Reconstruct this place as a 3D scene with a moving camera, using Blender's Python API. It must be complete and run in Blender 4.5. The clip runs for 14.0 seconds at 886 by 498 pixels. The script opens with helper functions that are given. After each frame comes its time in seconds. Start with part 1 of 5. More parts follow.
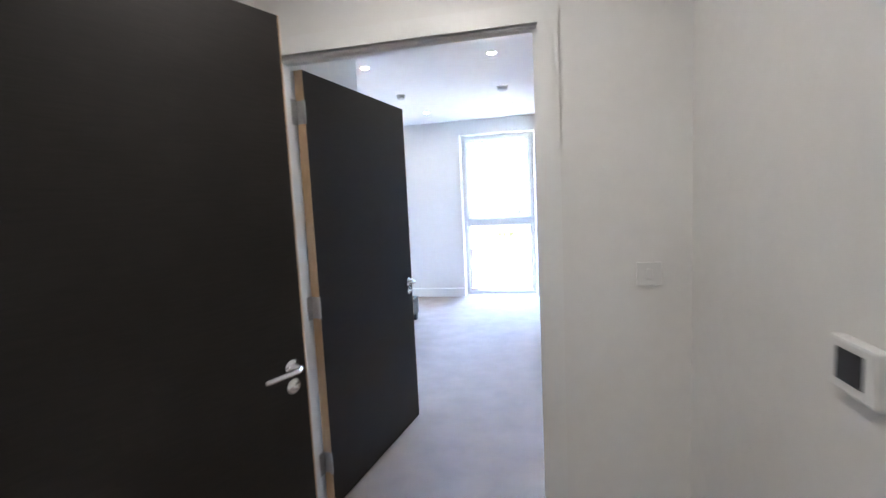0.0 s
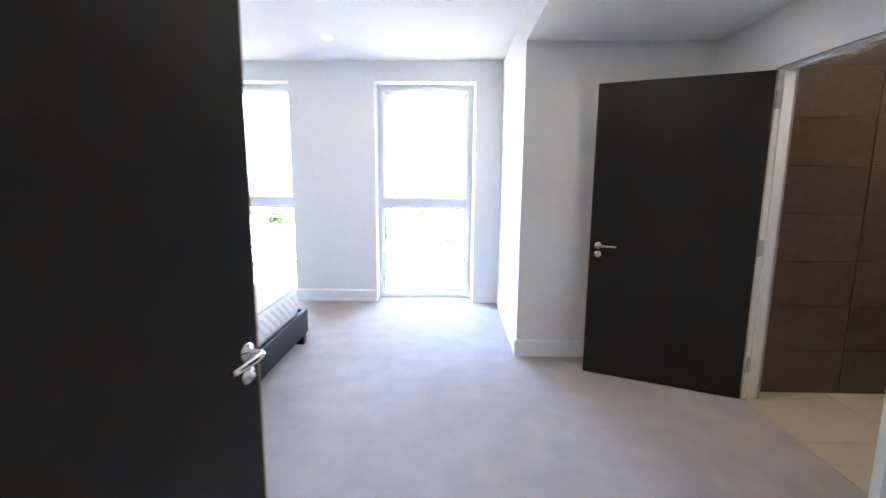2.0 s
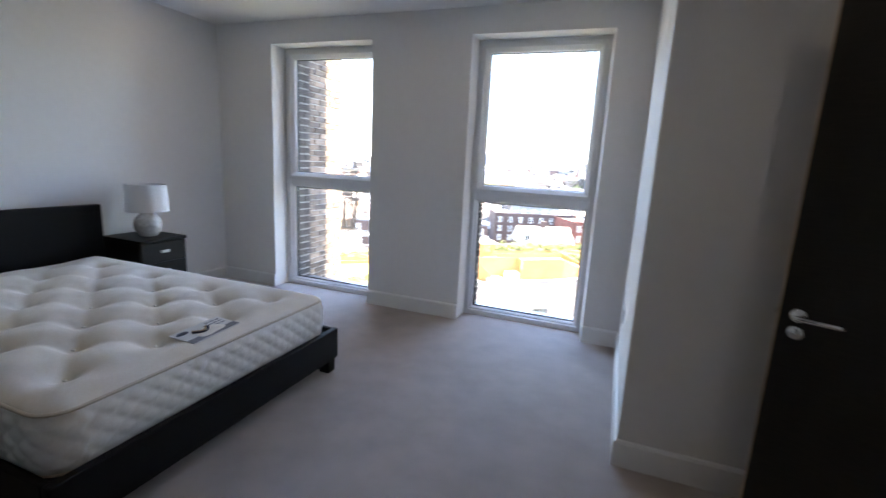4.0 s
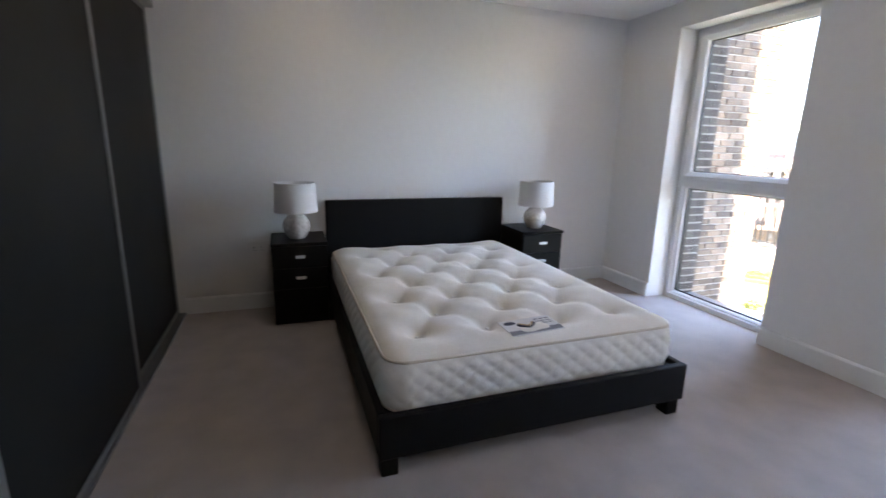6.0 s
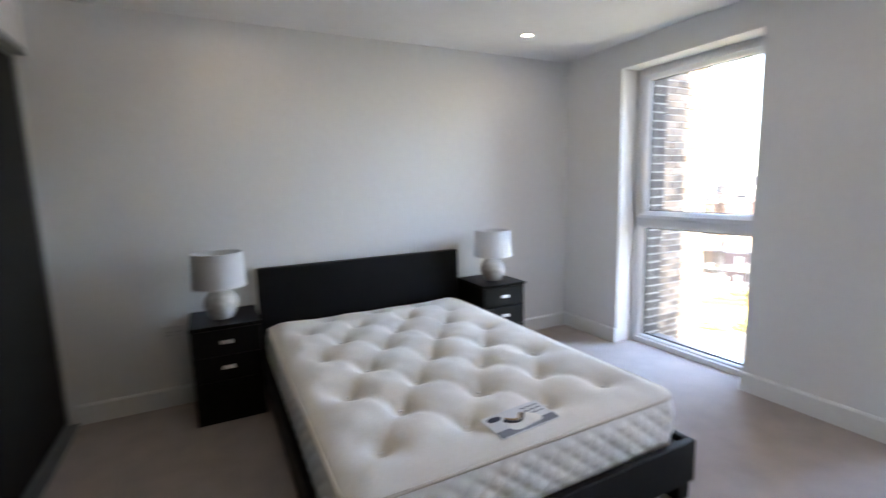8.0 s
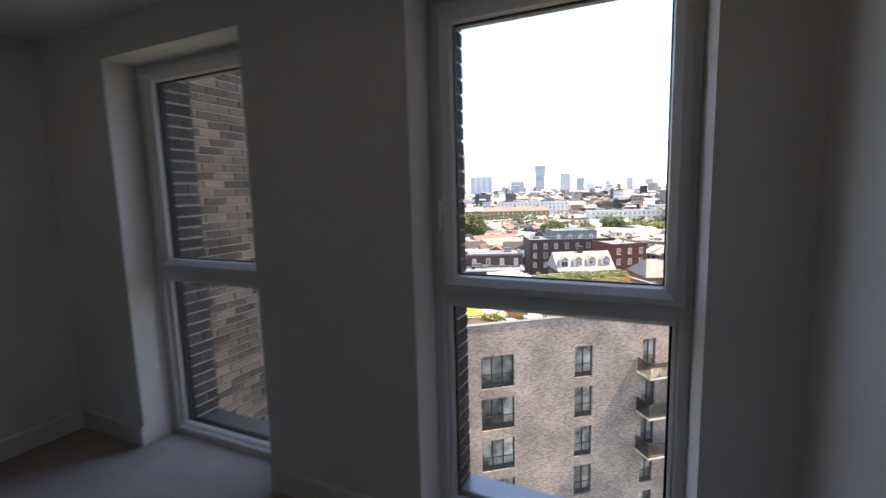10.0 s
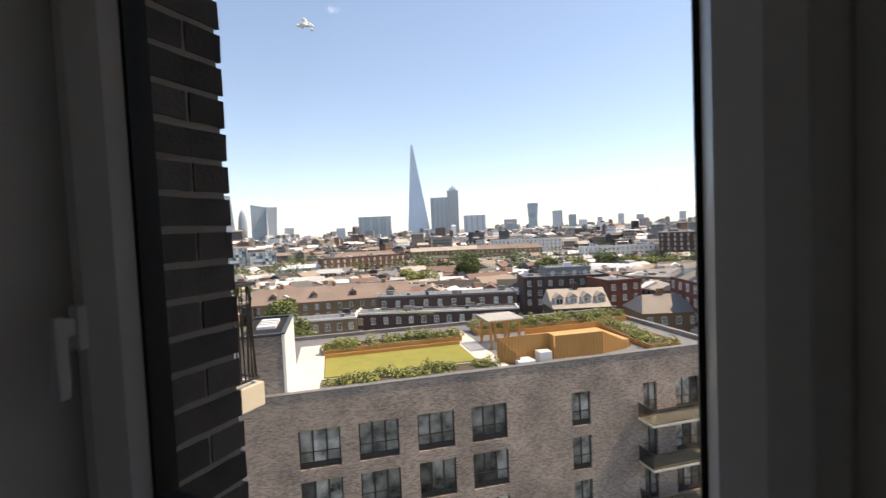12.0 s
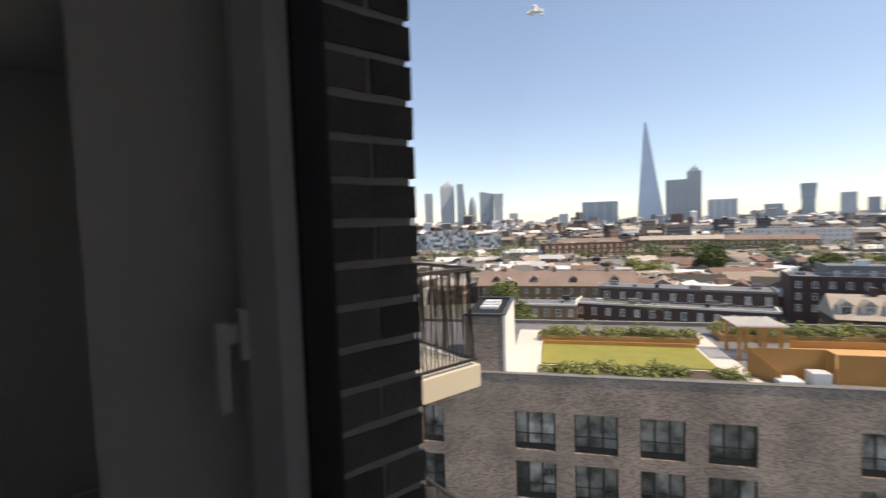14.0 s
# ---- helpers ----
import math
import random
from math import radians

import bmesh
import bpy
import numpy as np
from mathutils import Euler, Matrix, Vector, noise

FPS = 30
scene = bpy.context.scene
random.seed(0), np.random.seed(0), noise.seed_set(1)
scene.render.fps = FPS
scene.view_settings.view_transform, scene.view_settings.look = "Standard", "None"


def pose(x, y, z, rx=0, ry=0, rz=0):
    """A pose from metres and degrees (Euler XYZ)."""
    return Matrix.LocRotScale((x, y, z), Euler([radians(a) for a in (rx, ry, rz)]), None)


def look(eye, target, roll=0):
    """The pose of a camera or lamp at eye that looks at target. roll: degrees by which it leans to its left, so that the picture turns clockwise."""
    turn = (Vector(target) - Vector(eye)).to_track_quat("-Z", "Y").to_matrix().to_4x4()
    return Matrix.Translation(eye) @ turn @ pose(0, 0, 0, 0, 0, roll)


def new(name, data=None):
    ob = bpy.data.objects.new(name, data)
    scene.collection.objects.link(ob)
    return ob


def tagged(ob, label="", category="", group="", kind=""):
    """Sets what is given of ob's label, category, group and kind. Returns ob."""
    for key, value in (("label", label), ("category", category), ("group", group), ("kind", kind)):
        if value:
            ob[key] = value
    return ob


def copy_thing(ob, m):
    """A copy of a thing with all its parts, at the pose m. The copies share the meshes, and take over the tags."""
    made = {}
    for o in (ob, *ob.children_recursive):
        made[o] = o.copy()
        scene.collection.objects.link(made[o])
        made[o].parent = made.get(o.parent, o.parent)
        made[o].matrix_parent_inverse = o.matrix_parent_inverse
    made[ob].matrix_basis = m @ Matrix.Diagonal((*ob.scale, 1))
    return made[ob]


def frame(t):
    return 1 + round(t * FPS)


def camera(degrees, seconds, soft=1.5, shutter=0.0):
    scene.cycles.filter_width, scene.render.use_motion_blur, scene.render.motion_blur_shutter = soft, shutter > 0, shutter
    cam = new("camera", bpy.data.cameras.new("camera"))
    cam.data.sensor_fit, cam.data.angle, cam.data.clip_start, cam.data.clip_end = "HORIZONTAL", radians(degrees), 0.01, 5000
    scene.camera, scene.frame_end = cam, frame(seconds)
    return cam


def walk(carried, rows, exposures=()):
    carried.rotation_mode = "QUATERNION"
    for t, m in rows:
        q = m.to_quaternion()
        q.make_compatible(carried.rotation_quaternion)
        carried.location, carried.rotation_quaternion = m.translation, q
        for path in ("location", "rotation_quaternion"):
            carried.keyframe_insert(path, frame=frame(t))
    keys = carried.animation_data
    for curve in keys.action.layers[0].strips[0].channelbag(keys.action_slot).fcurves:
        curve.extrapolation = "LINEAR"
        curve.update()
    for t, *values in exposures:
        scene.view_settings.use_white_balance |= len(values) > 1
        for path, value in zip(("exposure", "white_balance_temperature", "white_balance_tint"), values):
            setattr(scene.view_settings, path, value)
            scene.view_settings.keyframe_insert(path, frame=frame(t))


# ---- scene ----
import itertools

cam = camera(88.6, 14.0, soft=1.35, shutter=0.5)
PATH = [
    (0, (3.914, -6.751, 1.444), (3.480, -4.809, 1.241), -2.8),
    (0.5, (3.756, -6.334, 1.460), (3.510, -4.360, 1.253), -3.7),
    (1, (3.576, -5.904, 1.446), (3.595, -3.919, 1.200), -3.6),
    (1.5, (3.518, -5.463, 1.390), (3.496, -3.480, 1.126), -1.4),
    (2, (3.576, -5.055, 1.397), (3.537, -3.079, 1.091), 0.5),
    (2.2, (3.580, -4.885, 1.384), (3.689, -2.911, 1.068), 0.5),
    (4.3, (3.989, -3.547, 1.417), (3.067, -1.813, 1.04), 2.4),
    (4.5, (3.968, -3.42, 1.392), (2.881, -1.778, 1.042), 2.1),
    (5, (4.008, -3.31, 1.396), (2.532, -2.043, 0.933), 2.8),
    (5.5, (4.034, -3.26, 1.391), (2.303, -2.384, 0.905), 1.5),
    (6, (3.996, -3.301, 1.399), (2.16, -2.648, 0.951), 1.3),
    (6.5, (3.976, -3.307, 1.415), (2.054, -2.902, 1.04), 1.0),
    (7, (3.933, -3.302, 1.468), (1.972, -2.991, 1.232), 0.2),
    (7.5, (3.777, -3.284, 1.457), (1.839, -2.861, 1.202), -1.0),
    (8, (3.567, -3.217, 1.482), (1.799, -2.322, 1.204), -1.6),
    (8.5, (3.498, -3.007, 1.494), (2.035, -1.678, 1.186), -1.7),
    (9, (3.536, -2.628, 1.479), (2.284, -1.081, 1.281), -0.9),
    (9.2, (3.58, -2.456, 1.51), (2.465, -0.816, 1.253), -1.9),
    (11.3, (3.684, -0.59, 1.634), (2.96, 1.268, 1.486), -1.3),
    (11.5, (3.671, -0.489, 1.642), (2.946, 1.372, 1.532), -1.7),
    (12, (3.648, -0.253, 1.674), (2.823, 1.567, 1.588), -2.5),
    (12.5, (3.666, -0.085, 1.682), (2.67, 1.65, 1.667), -2.5),
    (13, (3.657, -0.011, 1.685), (2.478, 1.603, 1.648), -2.9),
    (13.5, (3.558, 0.047, 1.688), (2.21, 1.522, 1.612), -3.1),
    (14, (3.488, 0.006, 1.691), (1.916, 1.238, 1.579), -1.9),
]
EXPOSURE = [(0, 6.1, 6200, 12), (1.0, 6.0, 6100, 12), (1.5, 5.85, 6500, 12), (2.2, 5.95, 6700, 12), (4.3, 3.5, 7200, 14), (5.0, 3.2, 7300, 15), (5.5, 3.72, 7500, 17), (6.0, 4.35, 7600, 16), (6.5, 4.6, 7600, 14),
            (7.5, 4.7, 7600, 14), (8.0, 4.6, 7600, 14), (8.5, 3.9, 7700, 16), (9.2, 2.45, 7600, 16), (11.3, 1.15, 8400, 17), (12.0, 0.52, 8200, 15), (12.8, 0.27, 8000, 15), (14.0, 0.27, 8000, 15)]
walk(cam, [(t, look(eye, target, roll)) for t, eye, target, roll in PATH], exposures=EXPOSURE)

# ---- sky and sun ----
world = bpy.data.worlds.new("world")
scene.world = world
world.use_nodes = True
wn = world.node_tree.nodes
sky = wn.new("ShaderNodeTexSky")
sky.sky_type, sky.sun_disc = "NISHITA", False
SUN_AZ, SUN_EL = 30.0, 56.0          # degrees out from +x towards +y, and up
sky.sun_elevation, sky.sun_rotation = radians(SUN_EL), radians(90 - SUN_AZ)
sky.air_density, sky.dust_density, sky.ozone_density, sky.altitude = 0.9, 0.1, 1.8, 50
wn["Background"].inputs["Strength"].default_value = 0.245
even = wn.new("ShaderNodeGamma")
even.inputs["Gamma"].default_value = 0.74
clear = wn.new("ShaderNodeMix")
clear.data_type, clear.blend_type = "RGBA", "MULTIPLY"
clear.inputs[0].default_value, clear.inputs[7].default_value = 1.0, (0.87, 0.97, 1.13, 1)
world.node_tree.links.new(sky.outputs[0], even.inputs["Color"])
world.node_tree.links.new(even.outputs[0], clear.inputs[6])
world.node_tree.links.new(clear.outputs[2], wn["Background"].inputs["Color"])
sun = new("sun", bpy.data.lights.new("sun", "SUN"))
sun.data.energy, sun.data.angle, sun.data.color = 4.7, radians(0.6), (1.0, 0.905, 0.77)
sx, sy = math.cos(radians(SUN_AZ)) * math.cos(radians(SUN_EL)), math.sin(radians(SUN_AZ)) * math.cos(radians(SUN_EL))
sun.matrix_world = look((40 * sx, 40 * sy, 40 * math.sin(radians(SUN_EL))), (0, 0, 0))

# ---- materials ----
def material(name, c1, c2=None, rough=0.6, metal=0.0, grain=60.0, large=1.5, bump=0.0, bump_scale=200.0, stretch=(1, 1, 1), spec=0.5, rvar=0.08, emit=0.0, coat=0.0):
    """A surface whose colour wanders from c1 to c2 at two scales, with a fine relief."""
    m = bpy.data.materials.new(name)
    m.use_nodes = True
    n, l = m.node_tree.nodes, m.node_tree.links
    b = n["Principled BSDF"]
    tc, mp = n.new("ShaderNodeTexCoord"), n.new("ShaderNodeMapping")
    mp.inputs["Scale"].default_value = stretch
    l.new(tc.outputs["Object"], mp.inputs["Vector"])
    fine, wide, mix, ramp = n.new("ShaderNodeTexNoise"), n.new("ShaderNodeTexNoise"), n.new("ShaderNodeMix"), n.new("ShaderNodeMix")
    fine.inputs["Scale"].default_value, wide.inputs["Scale"].default_value = grain, large
    fine.inputs["Detail"].default_value, wide.inputs["Detail"].default_value = 5, 3
    mix.inputs[0].default_value = 0.5
    l.new(mp.outputs[0], fine.inputs["Vector"]), l.new(tc.outputs["Object"], wide.inputs["Vector"])
    l.new(fine.outputs["Fac"], mix.inputs[2]), l.new(wide.outputs["Fac"], mix.inputs[3])
    ramp.data_type = "RGBA"
    c2 = c2 or tuple(v * 0.86 for v in c1)
    ramp.inputs[6].default_value, ramp.inputs[7].default_value = (*c1, 1), (*c2, 1)
    sharp = n.new("ShaderNodeMapRange")
    sharp.inputs[1].default_value, sharp.inputs[2].default_value = 0.35, 0.65
    l.new(mix.outputs[0], sharp.inputs[0]), l.new(sharp.outputs[0], ramp.inputs[0])
    l.new(ramp.outputs[2], b.inputs["Base Color"])
    rr = n.new("ShaderNodeMapRange")
    rr.inputs[3].default_value, rr.inputs[4].default_value = max(0.02, rough - rvar), min(1, rough + rvar)
    l.new(wide.outputs["Fac"], rr.inputs[0]), l.new(rr.outputs[0], b.inputs["Roughness"])
    b.inputs["Metallic"].default_value, b.inputs["Specular IOR Level"].default_value, b.inputs["Coat Weight"].default_value = metal, spec, coat
    if bump:
        bt, bn = n.new("ShaderNodeTexNoise"), n.new("ShaderNodeBump")
        bt.inputs["Scale"].default_value, bt.inputs["Detail"].default_value = bump_scale, 4
        l.new(mp.outputs[0], bt.inputs["Vector"]), l.new(bt.outputs["Fac"], bn.inputs["Height"])
        bn.inputs["Strength"].default_value, bn.inputs["Distance"].default_value = min(1, bump), 0.004
        l.new(bn.outputs[0], b.inputs["Normal"])
    if emit:
        b.inputs["Emission Color"].default_value, b.inputs["Emission Strength"].default_value = (*c1, 1), emit
    return m


def per_piece(m, spread=0.5, island=False):
    """Lets the brightness of each piece differ."""
    n, l = m.node_tree.nodes, m.node_tree.links
    b = n["Principled BSDF"]
    src = b.inputs["Base Color"].links[0].from_socket
    rnd = n.new("ShaderNodeNewGeometry").outputs["Random Per Island"] if island else n.new("ShaderNodeObjectInfo").outputs["Random"]
    mr, hs = n.new("ShaderNodeMapRange"), n.new("ShaderNodeHueSaturation")
    mr.inputs[3].default_value, mr.inputs[4].default_value = 1 - spread, 1 + spread
    l.new(rnd, mr.inputs[0]), l.new(mr.outputs[0], hs.inputs["Value"]), l.new(src, hs.inputs["Color"])
    l.new(hs.outputs[0], b.inputs["Base Color"])
    return m


def glass_material(name, tint=(1, 1, 1), gloss=0.06):
    m = bpy.data.materials.new(name)
    m.use_nodes = True
    n, l = m.node_tree.nodes, m.node_tree.links
    n.remove(n["Principled BSDF"])
    t, g, mx, f = n.new("ShaderNodeBsdfTransparent"), n.new("ShaderNodeBsdfGlossy"), n.new("ShaderNodeMixShader"), n.new("ShaderNodeFresnel")
    t.inputs[0].default_value, g.inputs["Roughness"].default_value = (*tint, 1), 0.01
    mul = n.new("ShaderNodeMath")
    mul.operation, mul.inputs[1].default_value = "MULTIPLY", gloss / 0.04
    f.inputs[0].default_value = 1.45
    l.new(f.outputs[0], mul.inputs[0]), l.new(mul.outputs[0], mx.inputs[0])
    l.new(t.outputs[0], mx.inputs[1]), l.new(g.outputs[0], mx.inputs[2]), l.new(mx.outputs[0], n["Material Output"].inputs[0])
    return m


def brickwork(name, c1, c2, mortar, scale=1.0, rough=0.85, lift=0.9):
    """Brick courses for walls that stay far off."""
    m = material(name, c1, c2, rough=rough, grain=2.2, large=0.35, stretch=(3 / scale, 3 / scale, 11 / scale))
    n, l = m.node_tree.nodes, m.node_tree.links
    b, tc = n["Principled BSDF"], n.new("ShaderNodeTexCoord")
    sep, com, add, bt = n.new("ShaderNodeSeparateXYZ"), n.new("ShaderNodeCombineXYZ"), n.new("ShaderNodeMath"), n.new("ShaderNodeTexBrick")
    l.new(tc.outputs["Object"], sep.inputs[0])
    l.new(sep.outputs[0], add.inputs[0]), l.new(sep.outputs[1], add.inputs[1])
    l.new(add.outputs[0], com.inputs[0]), l.new(sep.outputs[2], com.inputs[1]), l.new(com.outputs[0], bt.inputs["Vector"])
    bt.inputs["Color1"].default_value, bt.inputs["Color2"].default_value, bt.inputs["Mortar"].default_value = (*c1, 1), (*c2, 1), (*mortar, 1)
    bt.inputs["Scale"].default_value, bt.inputs["Mortar Size"].default_value = 1 / scale, 0.012
    bt.inputs["Brick Width"].default_value, bt.inputs["Row Height"].default_value, bt.inputs["Bias"].default_value = 0.225, 0.075, -0.2
    mx = n.new("ShaderNodeMix")
    mx.data_type, mx.blend_type = "RGBA", "MULTIPLY"
    mx.inputs[0].default_value = 0.8
    src = b.inputs["Base Color"].links[0].from_socket
    gain = n.new("ShaderNodeHueSaturation")
    gain.inputs["Value"].default_value = 1.0 / max(c1) * lift
    l.new(src, gain.inputs["Color"])
    l.new(bt.outputs["Color"], mx.inputs[6]), l.new(gain.outputs[0], mx.inputs[7]), l.new(mx.outputs[2], b.inputs["Base Color"])
    return m


PLASTER = material("white_wall_paint", (0.80, 0.793, 0.777), (0.77, 0.763, 0.747), rough=0.75, grain=18, large=0.8, bump=0.06, bump_scale=260)
CEILING = material("white_ceiling_paint", (0.82, 0.815, 0.805), (0.79, 0.785, 0.775), rough=0.85, grain=12, large=0.7, bump=0.04, bump_scale=220)
TRIM = material("white_satin_trim_paint", (0.82, 0.82, 0.81), (0.79, 0.79, 0.78), rough=0.38, grain=30, large=2)
UPVC = material("white_window_coating", (0.78, 0.785, 0.79), (0.74, 0.745, 0.75), rough=0.32, grain=40, large=2)
CARPET = material("taupe_carpet", (0.50, 0.437, 0.405), (0.405, 0.355, 0.33), rough=0.97, grain=420, large=5, bump=0.9, bump_scale=520, spec=0.1)
DARKWOOD = material("dark_wenge_veneer", (0.009, 0.0078, 0.007), (0.016, 0.0135, 0.012), rough=0.5, grain=9, large=1.2, bump=0.12, bump_scale=14, stretch=(1.2, 1.2, 14), spec=0.28)
DOOREDGE = material("pale_wood_lipping", (0.60, 0.42, 0.26), (0.47, 0.31, 0.18), rough=0.6, grain=16, large=4, stretch=(9, 9, 0.8))
CHROME = material("polished_chrome", (0.75, 0.75, 0.76), (0.7, 0.7, 0.71), rough=0.12, metal=1, rvar=0.04)
STEEL = material("brushed_steel", (0.5, 0.5, 0.5), (0.42, 0.42, 0.42), rough=0.35, metal=1, grain=80)
WARDROBE = material("anthracite_laminate", (0.009, 0.0093, 0.0086), (0.0068, 0.007, 0.0066), rough=0.5, spec=0.14, grain=30, large=0.8)
ALUMINIUM = material("grey_anodised_aluminium", (0.30, 0.31, 0.32), (0.25, 0.26, 0.27), rough=0.4, metal=0.8, grain=60)
LEATHER = material("black_faux_leather", (0.003, 0.003, 0.0036), (0.005, 0.005, 0.0058), rough=0.5, spec=0.16, grain=70, large=3, bump=0.35, bump_scale=330)
BLACKWOOD = material("black_ash_veneer", (0.0035, 0.0032, 0.0032), (0.006, 0.0055, 0.005), rough=0.45, spec=0.16, grain=12, large=2, bump=0.1, bump_scale=30, stretch=(1, 8, 8))
TICKING = material("cream_damask_ticking", (0.91, 0.87, 0.81), (0.86, 0.81, 0.74), rough=0.9, grain=90, large=5, bump=0.25, bump_scale=400, spec=0.15)
QUILT = material("white_quilted_border", (0.88, 0.87, 0.85), (0.83, 0.815, 0.79), rough=0.88, grain=120, large=6, bump=0.2, bump_scale=420, spec=0.15)
PIPING = material("beige_piping", (0.70, 0.63, 0.55), (0.62, 0.55, 0.47), rough=0.8)
CERAMIC = material("white_crackle_glaze", (0.74, 0.72, 0.69), (0.45, 0.43, 0.40), rough=0.16, grain=38, large=9, bump=0.35, bump_scale=45, coat=0.4)
SHADE = material("white_linen_shade", (0.80, 0.79, 0.78), (0.74, 0.73, 0.72), rough=0.9, grain=300, large=5, bump=0.2, bump_scale=500, spec=0.1)
NICKEL = material("bright_satin_nickel", (0.86, 0.86, 0.85), (0.80, 0.80, 0.79), rough=0.42, metal=0.55, grain=80)
PLASTIC = material("white_plastic", (0.78, 0.78, 0.77), (0.75, 0.75, 0.74), rough=0.4)
GREYPLASTIC = material("pale_grey_plastic", (0.62, 0.62, 0.62), (0.56, 0.56, 0.56), rough=0.5)
SCREEN = material("dark_display", (0.012, 0.013, 0.014), (0.018, 0.018, 0.02), rough=0.15)
LAMPGLOW = material("lit_lamp", (1.0, 0.93, 0.82), (1.0, 0.93, 0.82), emit=7.0)
# glow of the two unseen lights added in the hallway
HALLGLOW = material("added_hall_glow", (1.0, 0.93, 0.84), (1.0, 0.93, 0.84), emit=14.5)
GASKET = material("black_rubber_gasket", (0.012, 0.012, 0.013), (0.02, 0.02, 0.02), rough=0.6)
TILE = per_piece(material("brown_porcelain_tile", (0.115, 0.08, 0.056), (0.085, 0.06, 0.043), rough=0.16, grain=14, large=2), 0.12)
FLOORTILE = per_piece(material("cream_floor_tile", (0.56, 0.47, 0.35), (0.50, 0.42, 0.31), rough=0.3, grain=14, large=2), 0.06)
GROUT = material("grey_grout", (0.17, 0.14, 0.115), rough=0.9)
MORTAR = material("pale_grey_mortar", (0.60, 0.57, 0.53), (0.50, 0.475, 0.445), rough=0.95, grain=120, bump=0.6, bump_scale=160)
BRICK = per_piece(material("grey_brown_brick", (0.17, 0.15, 0.138), (0.09, 0.083, 0.08), rough=0.9, grain=45, large=7, bump=0.8, bump_scale=90), 0.35)
BRICKS = per_piece(material("multi_stock_brick", (0.34, 0.245, 0.175), (0.14, 0.122, 0.115), rough=0.9, grain=35, large=2, bump=0.6, bump_scale=80), 0.55, True)
GLASS = glass_material("clear_window_glass", (0.97, 0.98, 0.975), 0.0012)
PAPER = material("white_label_cloth", (0.78, 0.77, 0.76), (0.74, 0.73, 0.72), rough=0.7)
INK = material("navy_print", (0.02, 0.025, 0.06), (0.03, 0.03, 0.05), rough=0.6)
GREYINK = material("grey_print", (0.22, 0.22, 0.24), (0.19, 0.19, 0.21), rough=0.6)
TANINK = material("tan_print", (0.45, 0.30, 0.16), (0.4, 0.27, 0.14), rough=0.6)

# ---- tools ----
def bx(bm, x0, x1, y0, y1, z0, z1):
    v = [bm.verts.new((x, y, z)) for x in (x0, x1) for y in (y0, y1) for z in (z0, z1)]
    for q in ((0, 1, 3, 2), (4, 6, 7, 5), (0, 4, 5, 1), (2, 3, 7, 6), (0, 2, 6, 4), (1, 5, 7, 3)):
        bm.faces.new([v[i] for i in q])
    return bm


def boxes(*dims, bevel=0.0, seg=2):
    bm = bmesh.new()
    for d in dims:
        bx(bm, *d)
    bmesh.ops.recalc_face_normals(bm, faces=bm.faces)
    if bevel:
        bmesh.ops.bevel(bm, geom=list(bm.edges), offset=bevel, segments=seg, affect="EDGES", profile=0.6)
    return bm


def tube(points, r, sides=8, closed=False):
    """A round bar along points."""
    bm, rings, n = bmesh.new(), [], len(points)
    pts = [Vector(p) for p in points]
    for i, p in enumerate(pts):
        a, b = (pts[i - 1], pts[(i + 1) % n]) if closed else (pts[max(0, i - 1)], pts[min(n - 1, i + 1)])
        d = (b - a).normalized()
        u = d.cross(Vector((0, 0, 1)) if abs(d.z) < 0.9 else Vector((1, 0, 0))).normalized()
        w = d.cross(u)
        rings.append([bm.verts.new(p + r * (math.cos(k * 2 * math.pi / sides) * u + math.sin(k * 2 * math.pi / sides) * w)) for k in range(sides)])
    for i in range(n if closed else n - 1):
        for k in range(sides):
            bm.faces.new((rings[i][k], rings[i][(k + 1) % sides], rings[(i + 1) % n][(k + 1) % sides], rings[(i + 1) % n][k]))
    if not closed:
        bm.faces.new(rings[0]), bm.faces.new(rings[-1])
    bmesh.ops.recalc_face_normals(bm, faces=bm.faces)
    return bm


def lathe(profile, sides=40, centre=(0, 0, 0), caps=True):
    """A turned body from (radius, height) pairs."""
    bm, rings = bmesh.new(), []
    for r, z in profile:
        rings.append([bm.verts.new((centre[0] + r * math.cos(k * 2 * math.pi / sides), centre[1] + r * math.sin(k * 2 * math.pi / sides), centre[2] + z)) for k in range(sides)])
    for a, b in zip(rings, rings[1:]):
        for k in range(sides):
            bm.faces.new((a[k], a[(k + 1) % sides], b[(k + 1) % sides], b[k]))
    if caps:
        bm.faces.new(rings[0]), bm.faces.new(rings[-1])
    bmesh.ops.recalc_face_normals(bm, faces=bm.faces)
    return bm


def part(name, bm, mat, parent=None, label="", smooth=False):
    me = bpy.data.meshes.new(name)
    bm.to_mesh(me)
    bm.free()
    me.materials.append(mat)
    if smooth:
        me.shade_smooth()
    ob = new(name, me)
    if parent is not None:
        ob.parent = parent
    if label:
        tagged(ob, label)
    return ob


def thing(name, m, label, category, group="", kind=""):
    ob = new(name)
    ob.empty_display_size = 0.1
    ob.matrix_basis = m
    return tagged(ob, label, category, group, kind)


def setting(name, bm, mat, label, category):
    return tagged(part(name, bm, mat), label, category, kind="structure")


# ---- sizes of the flat ----
H_ROOM, H_LOW = 2.628, 2.39
X_R, Y_ALC, X_ENS = 4.10, -1.57, 5.47
Y_ROOM, Y_HALL = -4.89, -4.99
WD_Y = -4.095
W1, W2, W_TOP = (0.683, 1.80), (2.725, 3.795), 2.42
D_L, D_R, D_TOP = 2.852, 3.905, 2.066

